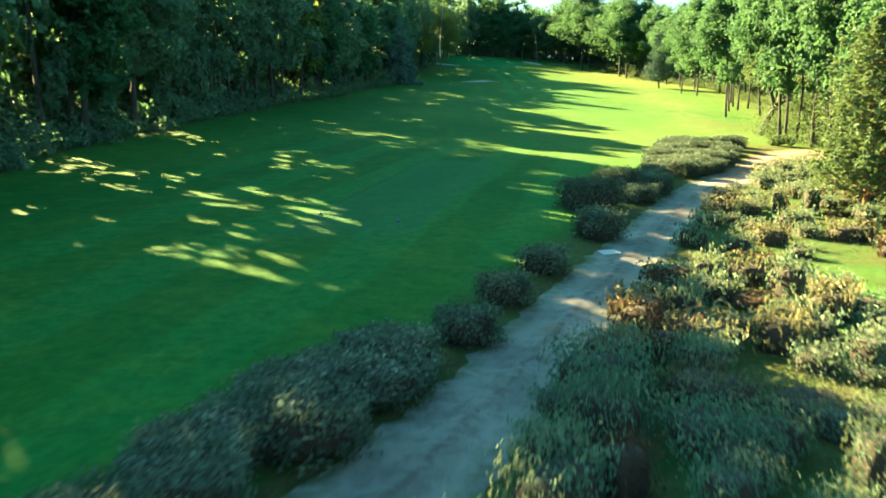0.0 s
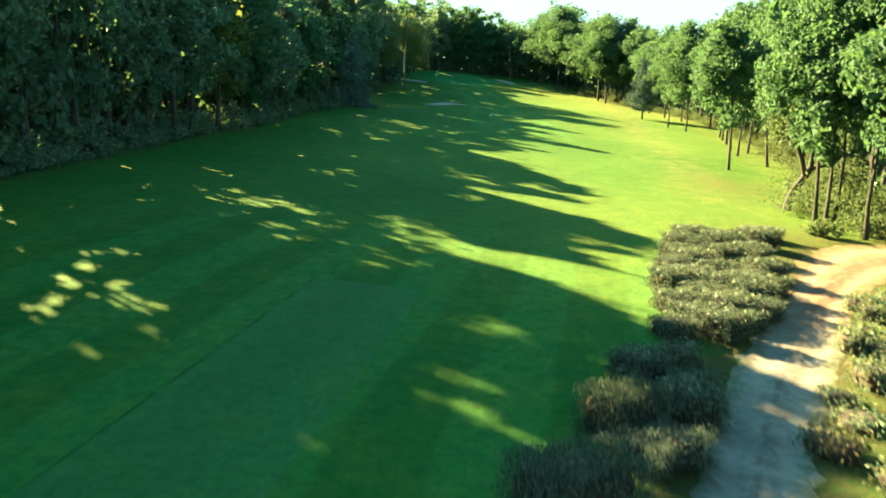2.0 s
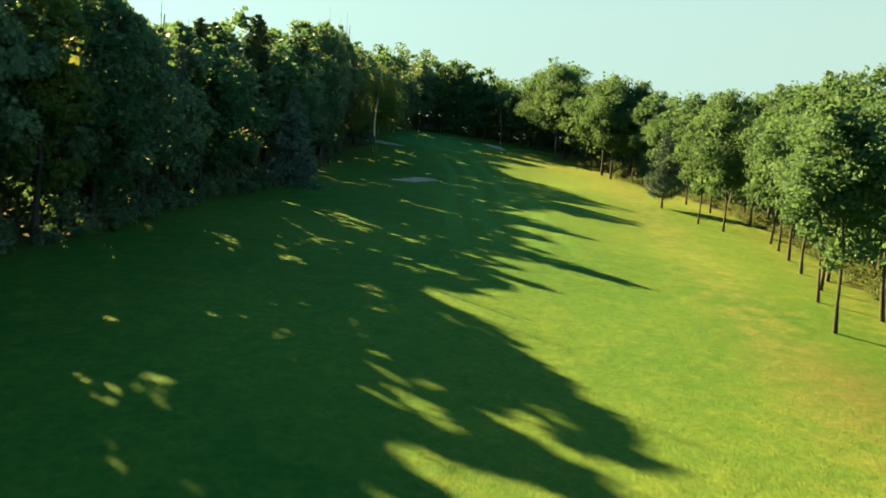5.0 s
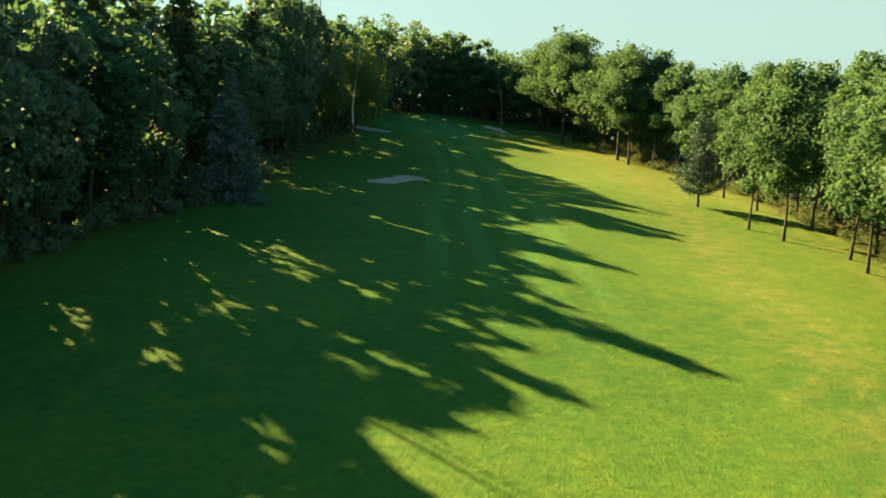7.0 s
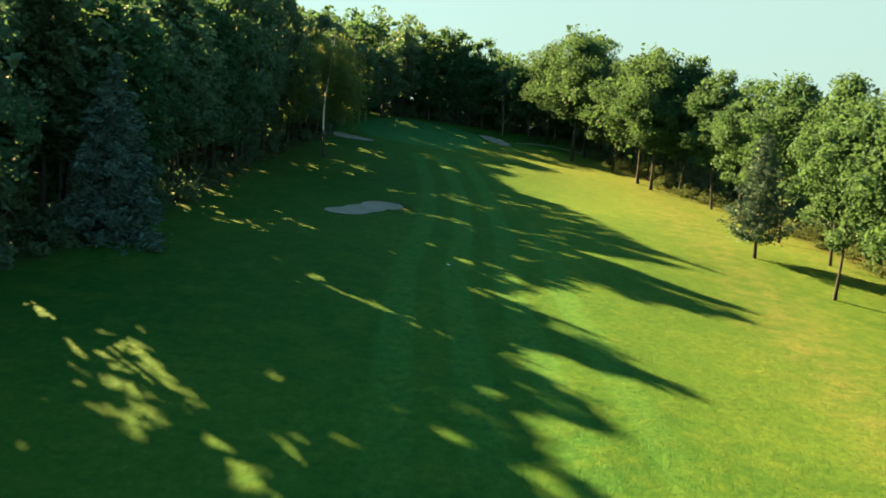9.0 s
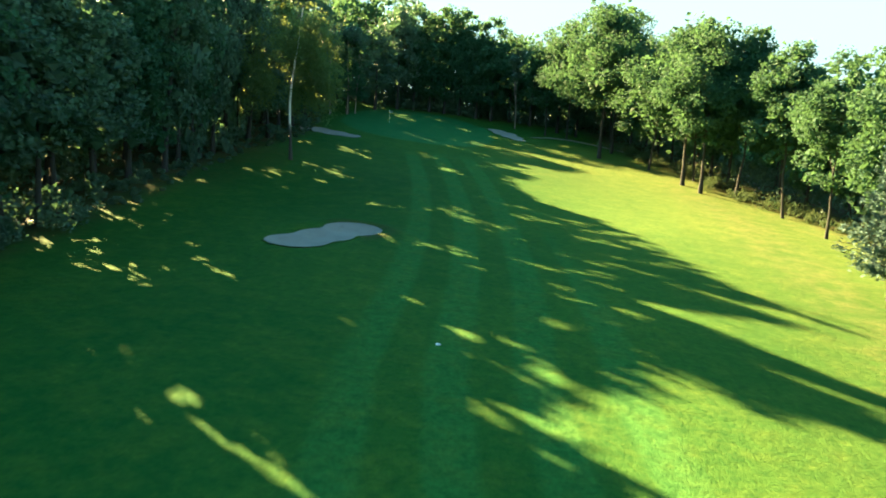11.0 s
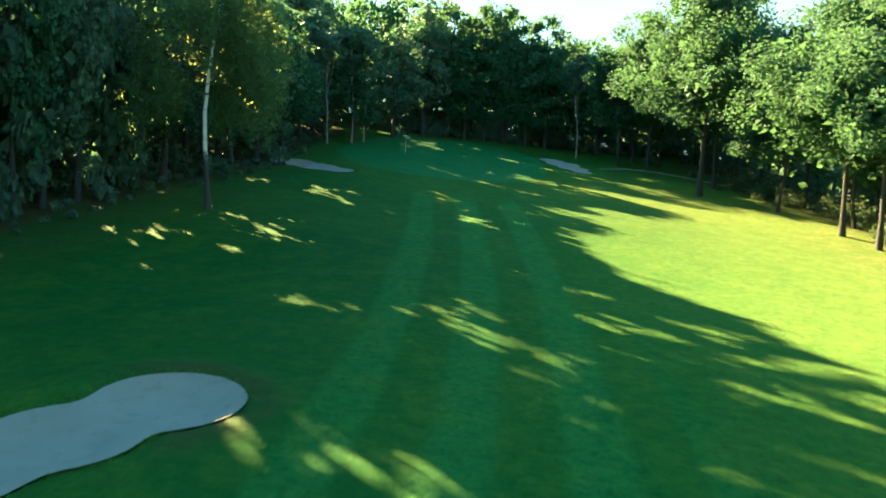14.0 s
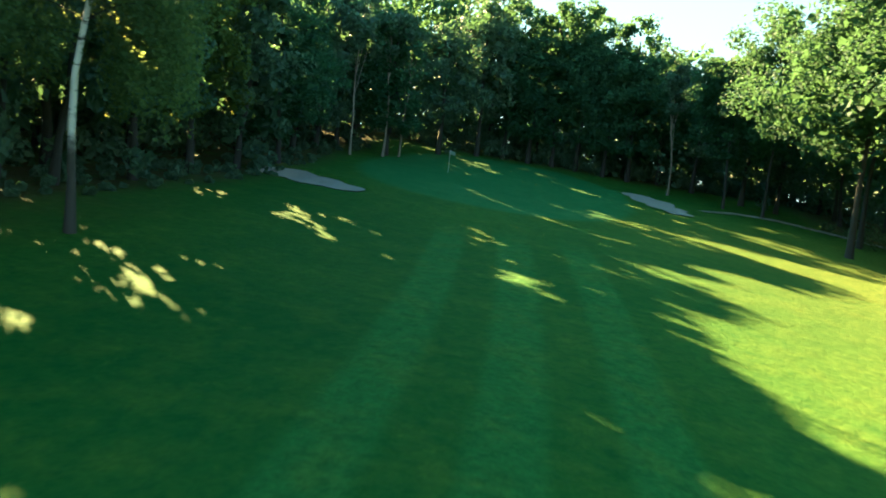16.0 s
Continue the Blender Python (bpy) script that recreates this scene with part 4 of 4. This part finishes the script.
# the trees stand in clumps between narrow lanes: where each lane lies across the sun's way, and half its width
LANES = [(-16.0, 0.0), (5.8, -0.6), (13.0, -0.95), (18.0, -0.9), (24.6, -0.95), (39.8, -1.0), (43.6, -0.9), (48.4, -1.0), (51.6, -1.1), (66.0, -0.9), (72.6, -0.9), (78.0, -1.0), (83.0, -0.9),
         (94.6, -0.45), (136.4, -0.9), (140.9, -0.9), (143.7, -0.9), (149.2, -1.0), (206.0, 0.0)]
rw = np.random.default_rng(77)


def edge_point(q, off):
    """The place behind the wood's edge, off metres in, on the line q across the sun's way."""
    ys = np.linspace(-40, 290, 1321)
    xs = along(LEFT_EDGE, ys) - off
    k = int(np.argmin(np.abs(-AWAY[1] * xs + AWAY[0] * ys - q)))
    return float(xs[k]), float(ys[k])


def columns(off, usual):
    """Places and crown radii of one row of trees, clump by clump."""
    out = []
    for (q0, g0), (q1, g1) in zip(LANES, LANES[1:]):
        lo, hi = q0 + g0, q1 - g1
        n = max(1, round((hi - lo) / usual))
        r = min(usual * 0.76, (hi - lo) / 2)
        for k in range(n):
            q = (lo + hi) / 2 if n == 1 else lo + r + (hi - lo - 2 * r) * k / (n - 1)
            x, y = edge_point(q, off + rw.normal(0, 0.5))
            out.append((x, y, r))
    return out


for off, usual in ((2.8, 5.4), (7.6, 6.4)):
    for x, y, r in columns(off, usual):
        if math.hypot(x + 7.8, y - 159.5) < 5.5 or (off < 5 and 215 < y < 227) or (off < 5 and 50 < y < 54) or y > 290:
            continue
        tall = tree_height(x, y) / 20.0
        if off > 5 and abs(-AWAY[1] * x + AWAY[0] * y - 150.5) < 3.2:
            tall *= 0.82
        r *= 1.1
        if off < 5:
            place(WOODS, int(rw.choice(5, p=(0.27, 0.26, 0.19, 0.26, 0.02))), x, y, float(rw.uniform(0, 360)), float(rw.uniform(0.95, 1.04)) * tall, r / 4.5, rw.uniform(-2, 2))
        else:
            place(DEEP, int(rw.choice(2)), x, y, float(rw.uniform(0, 360)), float(rw.uniform(0.93, 1.0)) * tall, r / 4.6, rw.uniform(-2, 2))
# filler trees added in each lane to hold back its sun
for q, g in LANES[1:-1]:
    x, y = edge_point(q, 3.0)
    place(WOODS, 2, x, y, float(rw.uniform(0, 360)), 0.97 * tree_height(x, y) / 20.0, 0.8, rw.uniform(-3, 3))
    x, y = edge_point(q, 9.0)
    place(DEEP, 1, x, y, float(rw.uniform(0, 360)), 0.95 * tree_height(x, y) / 20.0, 0.85, rw.uniform(-3, 3))
BIRCH = tree_thing("birch_tree", weeping_birch(np.random.default_rng(8), 18.5, 6.8, 42000, 0.2), "weeping birch with a white trunk and hanging twigs", "tree")
BIRCH.matrix_basis = stand(BIRCH, -0, 221.4, 15, 1.04)
place(WOODS, 1, -10, 217.9, 140.0, 0.95, 0.6)
place(WOODS, 4, -26.0, 47.0, 200.0, 0.82, 0.7)
# dark conifers that stand above the wood
TALL = tree_thing("tall_conifer", conifer(np.random.default_rng(14), 21.0, 3.7, 0.25, 4200, 0.85, DARK_NEEDLES, BARK, -0.12, 0.22, 24, 0.5), "tall dark conifer rising above the wood", "tree", "conifers in the wood")
for x, y, turn, scale in ((-17.8, 151.0, 0, 1.0), (-19.0, 163.5, 80, 0.93), (-14.2, 166.0, 150, 0.95), (-9.9, 181.0, 220, 0.97), (-21.0, 128.0, 300, 0.95), (-25.0, 100.0, 30, 0.98), (-13.0, 160.5, 60, 1.0)):
    place([TALL], 0, x, y, turn, min(scale * 1.1, tree_height(x, y, 0.5) / 19.6))
# slender stems in front of the far wood
SLIM = tree_thing("slender_tree", broadleaf(np.random.default_rng(15), 18.0, 2.6, 0.55, 2600, 0.42, WOOD_LEAF, BARK_PALE, 4, 0.13, 20), "slender pale-stemmed tree with a high thin crown", "tree", "slender trees")
for x, y, turn, scale in ((-1.4, 272.4, 0, 0.95), (1.1, 276.6, 120, 1.0), (2.4, 279, 200, 0.9), (32.6, 287.6, 60, 0.9)):
    place([SLIM], 0, x, y, turn, scale)
# more of them added behind the front row, to cap lanes with shade
for q in (39.8, 41.6, 47.0, 48.4, 50.0, 51.6):
    x, y = edge_point(q, 8.5)
    place([SLIM], 0, x, y, 40.0 * q, tree_height(x, y) / 18.0, 0.95, 1.0, "slender pale-stemmed tree added inside the wood to shade a lane")
# along the far end
x = 1.0
while x < 47:
    yy = 296.5 - 18.0 * math.exp(-((x - 0) / 6.0) ** 2) - 10 * clamp((x - 34) / 8, 0, 1) + rng.normal(0, 0.8)
    place(WOODS, int(rng.choice(4, p=(0.15, 0.1, 0.1, 0.65))), x, float(yy), float(rng.uniform(0, 360)), min(float(rng.uniform(1.0, 1.22)) * (1.08 - 0.006 * x), tree_height(x, float(yy)) / 19.0), float(rng.uniform(0.95, 1.2)), rng.uniform(-2, 2))
    x += rng.uniform(3.0, 4.6)


def woodland(name, spots, seed, label, mat=WOOD_LEAF, count=680):
    """The uncountable trees further in: one mesh of trunks and crowns."""
    r = np.random.default_rng(seed)
    trunks, lv, lf, tint, n = [], [], [], [], 0
    for x, y, h, s in spots:
        pts, rad = stem(r, h * 0.8, 0.2, 0.8, 5)
        o = np.array([x, y, float(ground_z(x, y))])
        trunks.append(tube(pts + o, rad, 5))
        k = 20
        way = unit(r.normal(size=(k, 3)))
        base = r.uniform(0.0, 0.14)
        mid, half = h * (base + (1 - base) * 0.5), h * (1 - base) * 0.5
        cen = o + way * r.uniform(0.4, 0.85, (k, 1)) * np.array([s, s, half]) + np.array([0, 0, mid])
        pos, out, tone = puff_points(r, cen, r.uniform(0.3, 0.48, k) * s, count, 0.8)
        if seed != 62:
            keep = ~sunlit(pos, 1.05)
            pos, out, tone = pos[keep], out[keep], tone[keep]
        v, f = leaves(r, pos, out + r.normal(0, 0.6, (len(pos), 3)), 1.05, 0.8)
        lv.append(v)
        lf.append(f + n)
        n += len(v)
        tint.append(np.repeat(clamp(tone * 0.6 + r.random() * 0.4, 0, 1), 4))
    tv, tf = join(trunks)
    v = np.concatenate([tv] + lv)
    f = np.concatenate([tf] + [q + len(tv) for q in lf])
    me = mesh_of(name, v, f, [BARK, mat], False, np.concatenate([np.zeros(len(tv))] + tint))
    me.polygons.foreach_set("material_index", np.concatenate([np.zeros(len(tf), np.int32), np.ones(len(f) - len(tf), np.int32)]))
    tagged(new(name, me), label, "woodland", kind="stuff")


spots = []
# the row at 25 m is unseen, added to keep low sun out
for row, off in enumerate((12.5, 18.5, 25.0)):
    for x, y, r in columns(off, 7.0):
        low = rw.random() < (0.3 if row == 0 else 0.55) or abs(-AWAY[1] * x + AWAY[0] * y - 150.5) < 3.2
        spots.append((x, y, (10.0 + 3.0 * row if low else min(0.96 * tree_height(x, y), 21.0)) * rw.uniform(0.9, 1.03), r * 0.95))
woodland("woodland", spots, 61, "deep dark broadleaved wood behind the front trees")
spots = []
for row, (off, gap) in enumerate(((5, 6.0), (12.5, 6.5))):
    y = 20.0 + row
    while y < 297:
        spots.append((float(along(RIGHT_EDGE, y)) + off + rng.normal(0, 1.2), y, rng.uniform(18.5, 21.5), rng.uniform(4.0, 5.4)))
        y += gap * rng.uniform(0.8, 1.25)
woodland("woodland", spots, 62, "oak wood behind the trees along the fairway", OAK_LEAF, 560)
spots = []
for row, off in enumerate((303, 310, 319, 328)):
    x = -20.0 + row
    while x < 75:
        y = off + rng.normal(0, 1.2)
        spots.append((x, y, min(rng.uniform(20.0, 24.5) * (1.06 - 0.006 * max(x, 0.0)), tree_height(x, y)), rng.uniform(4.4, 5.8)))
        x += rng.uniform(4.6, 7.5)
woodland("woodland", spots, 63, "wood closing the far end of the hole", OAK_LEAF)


def undergrowth(seed, spots, label, mat, leaf=0.30, per=200):
    r = np.random.default_rng(seed)
    lv, lf, tint, n = [], [], [], 0
    for x, y, h in spots:
        o = np.array([x, y, float(ground_z(x, y))])
        k = 5
        cen = o + np.column_stack([r.normal(0, h * 0.35, k), r.normal(0, h * 0.35, k), r.uniform(0.15, 0.75, k) * h])
        pos, out, tone = puff_points(r, cen, r.uniform(0.28, 0.45, k) * h, per, 0.9)
        keep = pos[:, 2] > ground_z(pos[:, 0], pos[:, 1]) - 0.05
        if seed in (71, 73, 74, 76):
            keep &= ~sunlit(pos, leaf)
        pos, out, tone = pos[keep], out[keep], tone[keep]
        v, f = leaves(r, pos, out + r.normal(0, 0.6, (len(pos), 3)), leaf)
        lv.append(v)
        lf.append(f + n)
        n += len(v)
        tint.append(np.repeat(tone, 4))
    me = mesh_of("undergrowth", np.concatenate(lv), np.concatenate(lf), mat, False, np.concatenate(tint))
    tagged(new("undergrowth", me), label, "undergrowth", kind="stuff")


spots = []
y = 10.0
while y < 287:
    for off in (0.6, 2.6, 5.0):
        spots.append((float(along(LEFT_EDGE, y)) - off + rng.normal(0, 0.5), y + rng.normal(0, 0.5), float(rng.uniform(0.8, 2.8)) * (0.6 if off < 1 else 1.0) * (0.32 if y > 185 else 1.0)))
    y += 1.7
undergrowth(71, spots, "tangled dark undergrowth along the wood edge", WOOD_LEAF, 0.34, 120)
spots = []
y = 66.0
while y < 277:
    for off in (1.0, 3.5):
        if rng.random() < 0.8:
            spots.append((float(along(RIGHT_EDGE, y)) + off + rng.normal(0, 0.7), y + rng.normal(0, 0.5), float(rng.uniform(0.9, 2.2))))
    y += 1.8
for x, y, h in ((31.0, 78.0, 2.6), (32.2, 80.5, 3.2), (33.6, 83.0, 3.6), (35.0, 86.0, 3.4), (36.6, 89.5, 3.2), (38.0, 93.0, 3.0), (34.5, 79.0, 3.5), (36.5, 83.5, 4.0), (29.0, 70.5, 1.2), (32.5, 72.5, 1.6), (27.5, 55.5, 1.3), (26.5, 51.0, 1.6), (20.0, 34.0, 1.8), (18.6, 30.5, 1.5), (21.5, 38.5, 2.0), (22.5, 43.5, 1.8)):
    spots.extend((x + float(rng.normal(0, 0.5)), y + float(rng.normal(0, 0.5)), h * float(rng.uniform(0.75, 1.1))) for _ in range(3))
undergrowth(72, spots, "pale green bushes and bracken under the oaks", BUSH_LEAF, 0.23, 240)
spots = [(float(rng.uniform(-2, 46)), float(rng.uniform(296, 303)), float(rng.uniform(1.5, 3.5))) for _ in range(70)]
undergrowth(73, spots, "dark bushes along the end of the hole", WOOD_LEAF)

# thickets that close the view between the trunks
spots = []
y = 0.0
while y < 312:
    for off in (9.0, 15.0):
        spots.append((float(along(LEFT_EDGE, y)) - off + rng.normal(0, 1.0), y + rng.normal(0, 0.8), float(rng.uniform(2.4, 4.2))))
    y += 3.4
undergrowth(74, spots, "dark hazel thicket inside the wood", WOOD_LEAF, 0.7, 130)
spots = []
y = 0.0
while y < 312:
    for off in (22.0, 26.0, 31.0):
        spots.append((float(along(LEFT_EDGE, y)) - off + rng.normal(0, 1.0), y + rng.normal(0, 0.8), float(rng.uniform(5.5, 9.5))))
    y += 3.0
undergrowth(77, spots, "dense dark thicket at the back of the wood", WOOD_LEAF, 1.1, 100)
spots = []
y = 20.0
while y < 312:
    for off in (8.0, 15.0):
        spots.append((float(along(RIGHT_EDGE, y)) + off + rng.normal(0, 1.0), y + rng.normal(0, 0.8), float(rng.uniform(3.5, 5.5))))
    y += 3.4
undergrowth(75, spots, "dark thicket behind the oaks", WOOD_LEAF, 0.7, 130)
spots = [(-25 + 3.2 * i + float(rng.normal(0, 0.6)), yy + float(rng.normal(0, 0.8)), float(rng.uniform(3.5, 6.5))) for i in range(34) for yy in (300.0, 305.0, 311.0, 318.0)] + [(-25 + 3.6 * i, yy + float(rng.normal(0, 0.8)), float(rng.uniform(9.0, 13.0))) for i in range(32) for yy in (325.0, 334.0)]
undergrowth(76, spots, "dark thicket under the trees at the end", WOOD_LEAF, 0.9, 130)

# ---- the sun's gaps in the wood ----
for ob in list(scene.objects):
    if ob.parent is None and ob.get("category") == "tree" and ob.get("group", "") != "trees along the fairway" and (ob.location.x < 8 or ob.location.y > 268):
        open_up(ob)

# ---- clipped hedges beside the track ----
HEDGES = []
for i, (l, w, h) in enumerate(((3.0, 2.2, 1.3), (2.4, 1.8, 1.3), (1.5, 1.6, 1.25), (1.3, 1.5, 1.2), (1.5, 1.4, 1.1), (1.2, 1.1, 1.0))):
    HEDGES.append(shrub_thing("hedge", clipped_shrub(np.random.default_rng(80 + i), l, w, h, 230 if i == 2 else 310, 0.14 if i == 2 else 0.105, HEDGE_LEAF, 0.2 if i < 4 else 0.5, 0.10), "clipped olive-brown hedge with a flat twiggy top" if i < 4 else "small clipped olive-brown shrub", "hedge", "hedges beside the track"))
for i, x, y, turn, scale, wide in (
    (1, -5.32, 7.0, 64, 0.67, 0.92), (1, -4.42, 8.8, 50, 0.80, 0.82), (3, -3.32, 9.7, 20, 0.70, 1.02), (1, -3.22, 11.4, 70, 0.86, 0.86), (4, -2.12, 11.8, 15, 0.88, 1.13), (1, -2.22, 13.7, 50, 0.88, 0.86), (4, -1.22, 13.8, 60, 0.74, 1.02),
    (3, -1.32, 15.6, 30, 0.79, 0.97), (4, -3.92, 7.7, 80, 0.74, 1.02), (5, -0.82, 15.2, 45, 0.84, 1.02), (5, -3.62, 10.8, 10, 0.88, 1.02), (5, -6.32, 6.5, 10, 0.84, 1.02), (5, -2.82, 13.2, 10, 0.74, 1.02), (5, -5.12, 8.4, 10, 0.70, 1.02),
    (5, 0.5, 17.0, 10, 1.0, 1.0), (5, 1.5, 20.1, 20, 1.0, 0.95), (5, 2.9, 23.6, 70, 0.95, 1.05), (4, 5.5, 28.9, 35, 1.1, 0.9), (0, 6.3, 35.2, 25, 1.05, 0.8), (1, 8.8, 37.7, 30, 0.95, 0.9),
    (0, 8.3, 39.3, 35, 0.98, 0.8), (4, 10.3, 40.4, 10, 1.1, 0.95), (4, 9.8, 43.3, 20, 0.95, 0.95), (5, 11.3, 44.5, 50, 1.0, 1.0), (5, 11.0, 42.0, 15, 1.0, 0.9),
):
    place(HEDGES, i, x, y, turn, scale, wide)
for row in range(12):
    t = row / 11
    lx, ly = 11.6 + 5.8 * t, 47.3 + 18.0 * t
    rx, ry = 16.6 + 7.6 * t, 49.6 + 18.6 * t
    turn = math.degrees(math.atan2(ry - ly, rx - lx))
    for k, q in enumerate((0.17, 0.5, 0.84)):
        q, r = q + (0.07 if row % 2 else -0.07) + rng.uniform(-0.05, 0.05), rng.uniform(-0.45, 0.45)
        place(HEDGES, 2 if (k + row) % 3 else 3, lx + (rx - lx) * q, ly + (ry - ly) * q + r, turn + rng.uniform(-14, 14), float(rng.uniform(0.7, 1.2)), float(rng.uniform(0.8, 1.0) + 0.2 * t))

# ---- heath shrubs to the right of the track ----
HEATH = []
for dense, leaf in ((245, 0.086), (76, 0.16)):
    for i, (l, w, h, rd) in enumerate(((1.25, 1.05, 0.62, 0.6), (1.6, 1.2, 0.66, 0.55), (1.0, 0.9, 0.5, 0.65), (0.8, 0.75, 0.95, 0.3), (1.5, 0.9, 0.55, 0.6))):
        for mat, lab in ((HEATH_LEAF, "low heath shrub, dull green with straw-coloured tips"), (HEATH_DRY, "low dry heath shrub, straw-yellow and twiggy"), (HEATH_RED, "low russet-brown heath shrub")):
            HEATH.append(shrub_thing("shrub", clipped_shrub(np.random.default_rng(90 + len(HEATH)), l, w, h, dense, leaf, mat, rd, 0.12), lab, "shrub", "heath shrubs beside the track"))
HEATH_ODDS = np.outer((0.28, 0.24, 0.2, 0.08, 0.2), (0.76, 0.15, 0.09)).ravel()
done = []
tries = 0
while len(done) < 300 and tries < 30000:
    tries += 1
    y = rng.uniform(4, 56) if rng.random() < 0.5 else rng.uniform(5, 24)
    x = rng.uniform(-3, 24)
    d = float(track_distance(np.array(x), np.array(y)))
    side = x - float(np.interp(y, [p[1] for p in TRACK_LINE], [p[0] for p in TRACK_LINE]))
    if side < 0 or d < (0.1 if y < 14 else 0.4) or x > along(RIGHT_EDGE, y):
        continue
    open_grass = math.exp(-(((x - 11.8) / 2.6) ** 2 + ((y - 20) / 6.0) ** 2))
    if d > 1.6 and rng.random() < 0.2 + 0.8 * open_grass:
        continue
    if any(math.hypot(x - a, y - b) < 0.88 for a, b in done):
        continue
    done.append((x, y))
    place(HEATH, int(rng.choice(15, p=HEATH_ODDS)) + (15 if y > 16 else 0), x, y, float(rng.uniform(0, 360)), float(rng.uniform(0.6, 1.5)), float(rng.uniform(0.75, 1.12)))

for i, x, y in ((24, 8.9, 21.3), (24, 12.6, 18.4), (9, 8.2, 15.4)):
    place(HEATH, i, x, y, 30.0, 1.0, 0.85)
for ob in HEATH:
    if ob.name not in used:
        for part in list(ob.children):
            bpy.data.objects.remove(part)
        bpy.data.objects.remove(ob)

# ---- small things of the hole ----
def marker(x, y, r, h, mat, name, label, category):
    bm = bmesh.new()
    bmesh.ops.create_uvsphere(bm, u_segments=16, v_segments=8, radius=r)
    for v in bm.verts:
        v.co.z = max(v.co.z, -r * 0.4) * h / r * 0.7 + h * 0.28
    me = bpy.data.meshes.new(name)
    bm.to_mesh(me)
    bm.free()
    me.materials.append(mat)
    ob = tagged(new(name, me), label, category, "markers")
    ob.location = (x, y, float(ground_z(x, y)))


marker(-4.8, 32.1, 0.085, 0.11, BLUE_PAINT, "tee_marker", "small dark blue tee marker on the mown tee", "marker")
marker(-1.7, 31.0, 0.085, 0.11, BLUE_PAINT, "tee_marker", "small dark blue tee marker on the mown tee", "marker")


def flagstick(x, y):
    """A thin pole with a small cloth in the hole of the green."""
    root = tagged(new("flagstick"), "thin pale flagstick with a small flag on the green", "flagstick")
    root.location = (x, y, float(ground_z(x, y)))
    pts = np.array([[0, 0, -0.1], [0, 0, 0.7], [0, 0, 1.5], [0, 0, 2.2]])
    child("pole", mesh_of("pole", *tube(pts, np.full(4, 0.013), 8), WHITE_PAINT), root)
    u, v = np.meshgrid(np.linspace(0, 1, 9), np.linspace(0, 1, 5))
    cloth = np.column_stack([0.02 + 0.5 * u.ravel(), 0.05 * np.sin(u.ravel() * 6) * u.ravel(), 2.18 - 0.36 * v.ravel() - 0.12 * u.ravel()])
    i = (np.arange(4)[:, None] * 9 + np.arange(8)[None]).ravel()
    child("flag", mesh_of("flag", cloth, np.column_stack([i, i + 1, i + 10, i + 9]), FLAG_CLOTH), root, "pale cloth flag")


flagstick(9, 271)


def plate(x, y, turn):
    """A pale plate with a raised rim, let into the track."""
    root = tagged(new("metal_plate"), "pale grey oblong plate lying in the dirt track", "plate")
    root.matrix_basis = pose(x, y, float(ground_z(x, y)) + 0.09, 5.0, -2.0, turn)
    for name, w, d, h, hole in (("panel", 0.56, 0.46, 0.02, 0.0), ("rim", 0.64, 0.54, 0.04, 0.045)):
        bm = bmesh.new()
        if hole:
            for sx, sy, lw, ld in ((0, 1, w, hole), (0, -1, w, hole), (1, 0, hole, d - 2 * hole), (-1, 0, hole, d - 2 * hole)):
                m = Matrix.Translation((sx * (w - hole) / 2, sy * (d - hole) / 2, 0)) @ Matrix.Diagonal((lw, ld, h, 1))
                bmesh.ops.create_cube(bm, size=1.0, matrix=m)
        else:
            bmesh.ops.create_cube(bm, size=1.0, matrix=Matrix.Diagonal((w, d, h, 1)))
        bmesh.ops.bevel(bm, geom=bm.edges[:], offset=0.004, segments=1, affect="EDGES")
        me = bpy.data.meshes.new(name)
        bm.to_mesh(me)
        bm.free()
        me.materials.append(GALVANISED)
        child(name, me, root, "" if name == "panel" else "whitish rim")


plate(5.4, 26.45, 15.0)
marker(15.9, 163.8, 0.13, 0.06, WHITE_PAINT, "distance_marker", "flat white distance marker in the fairway", "marker")
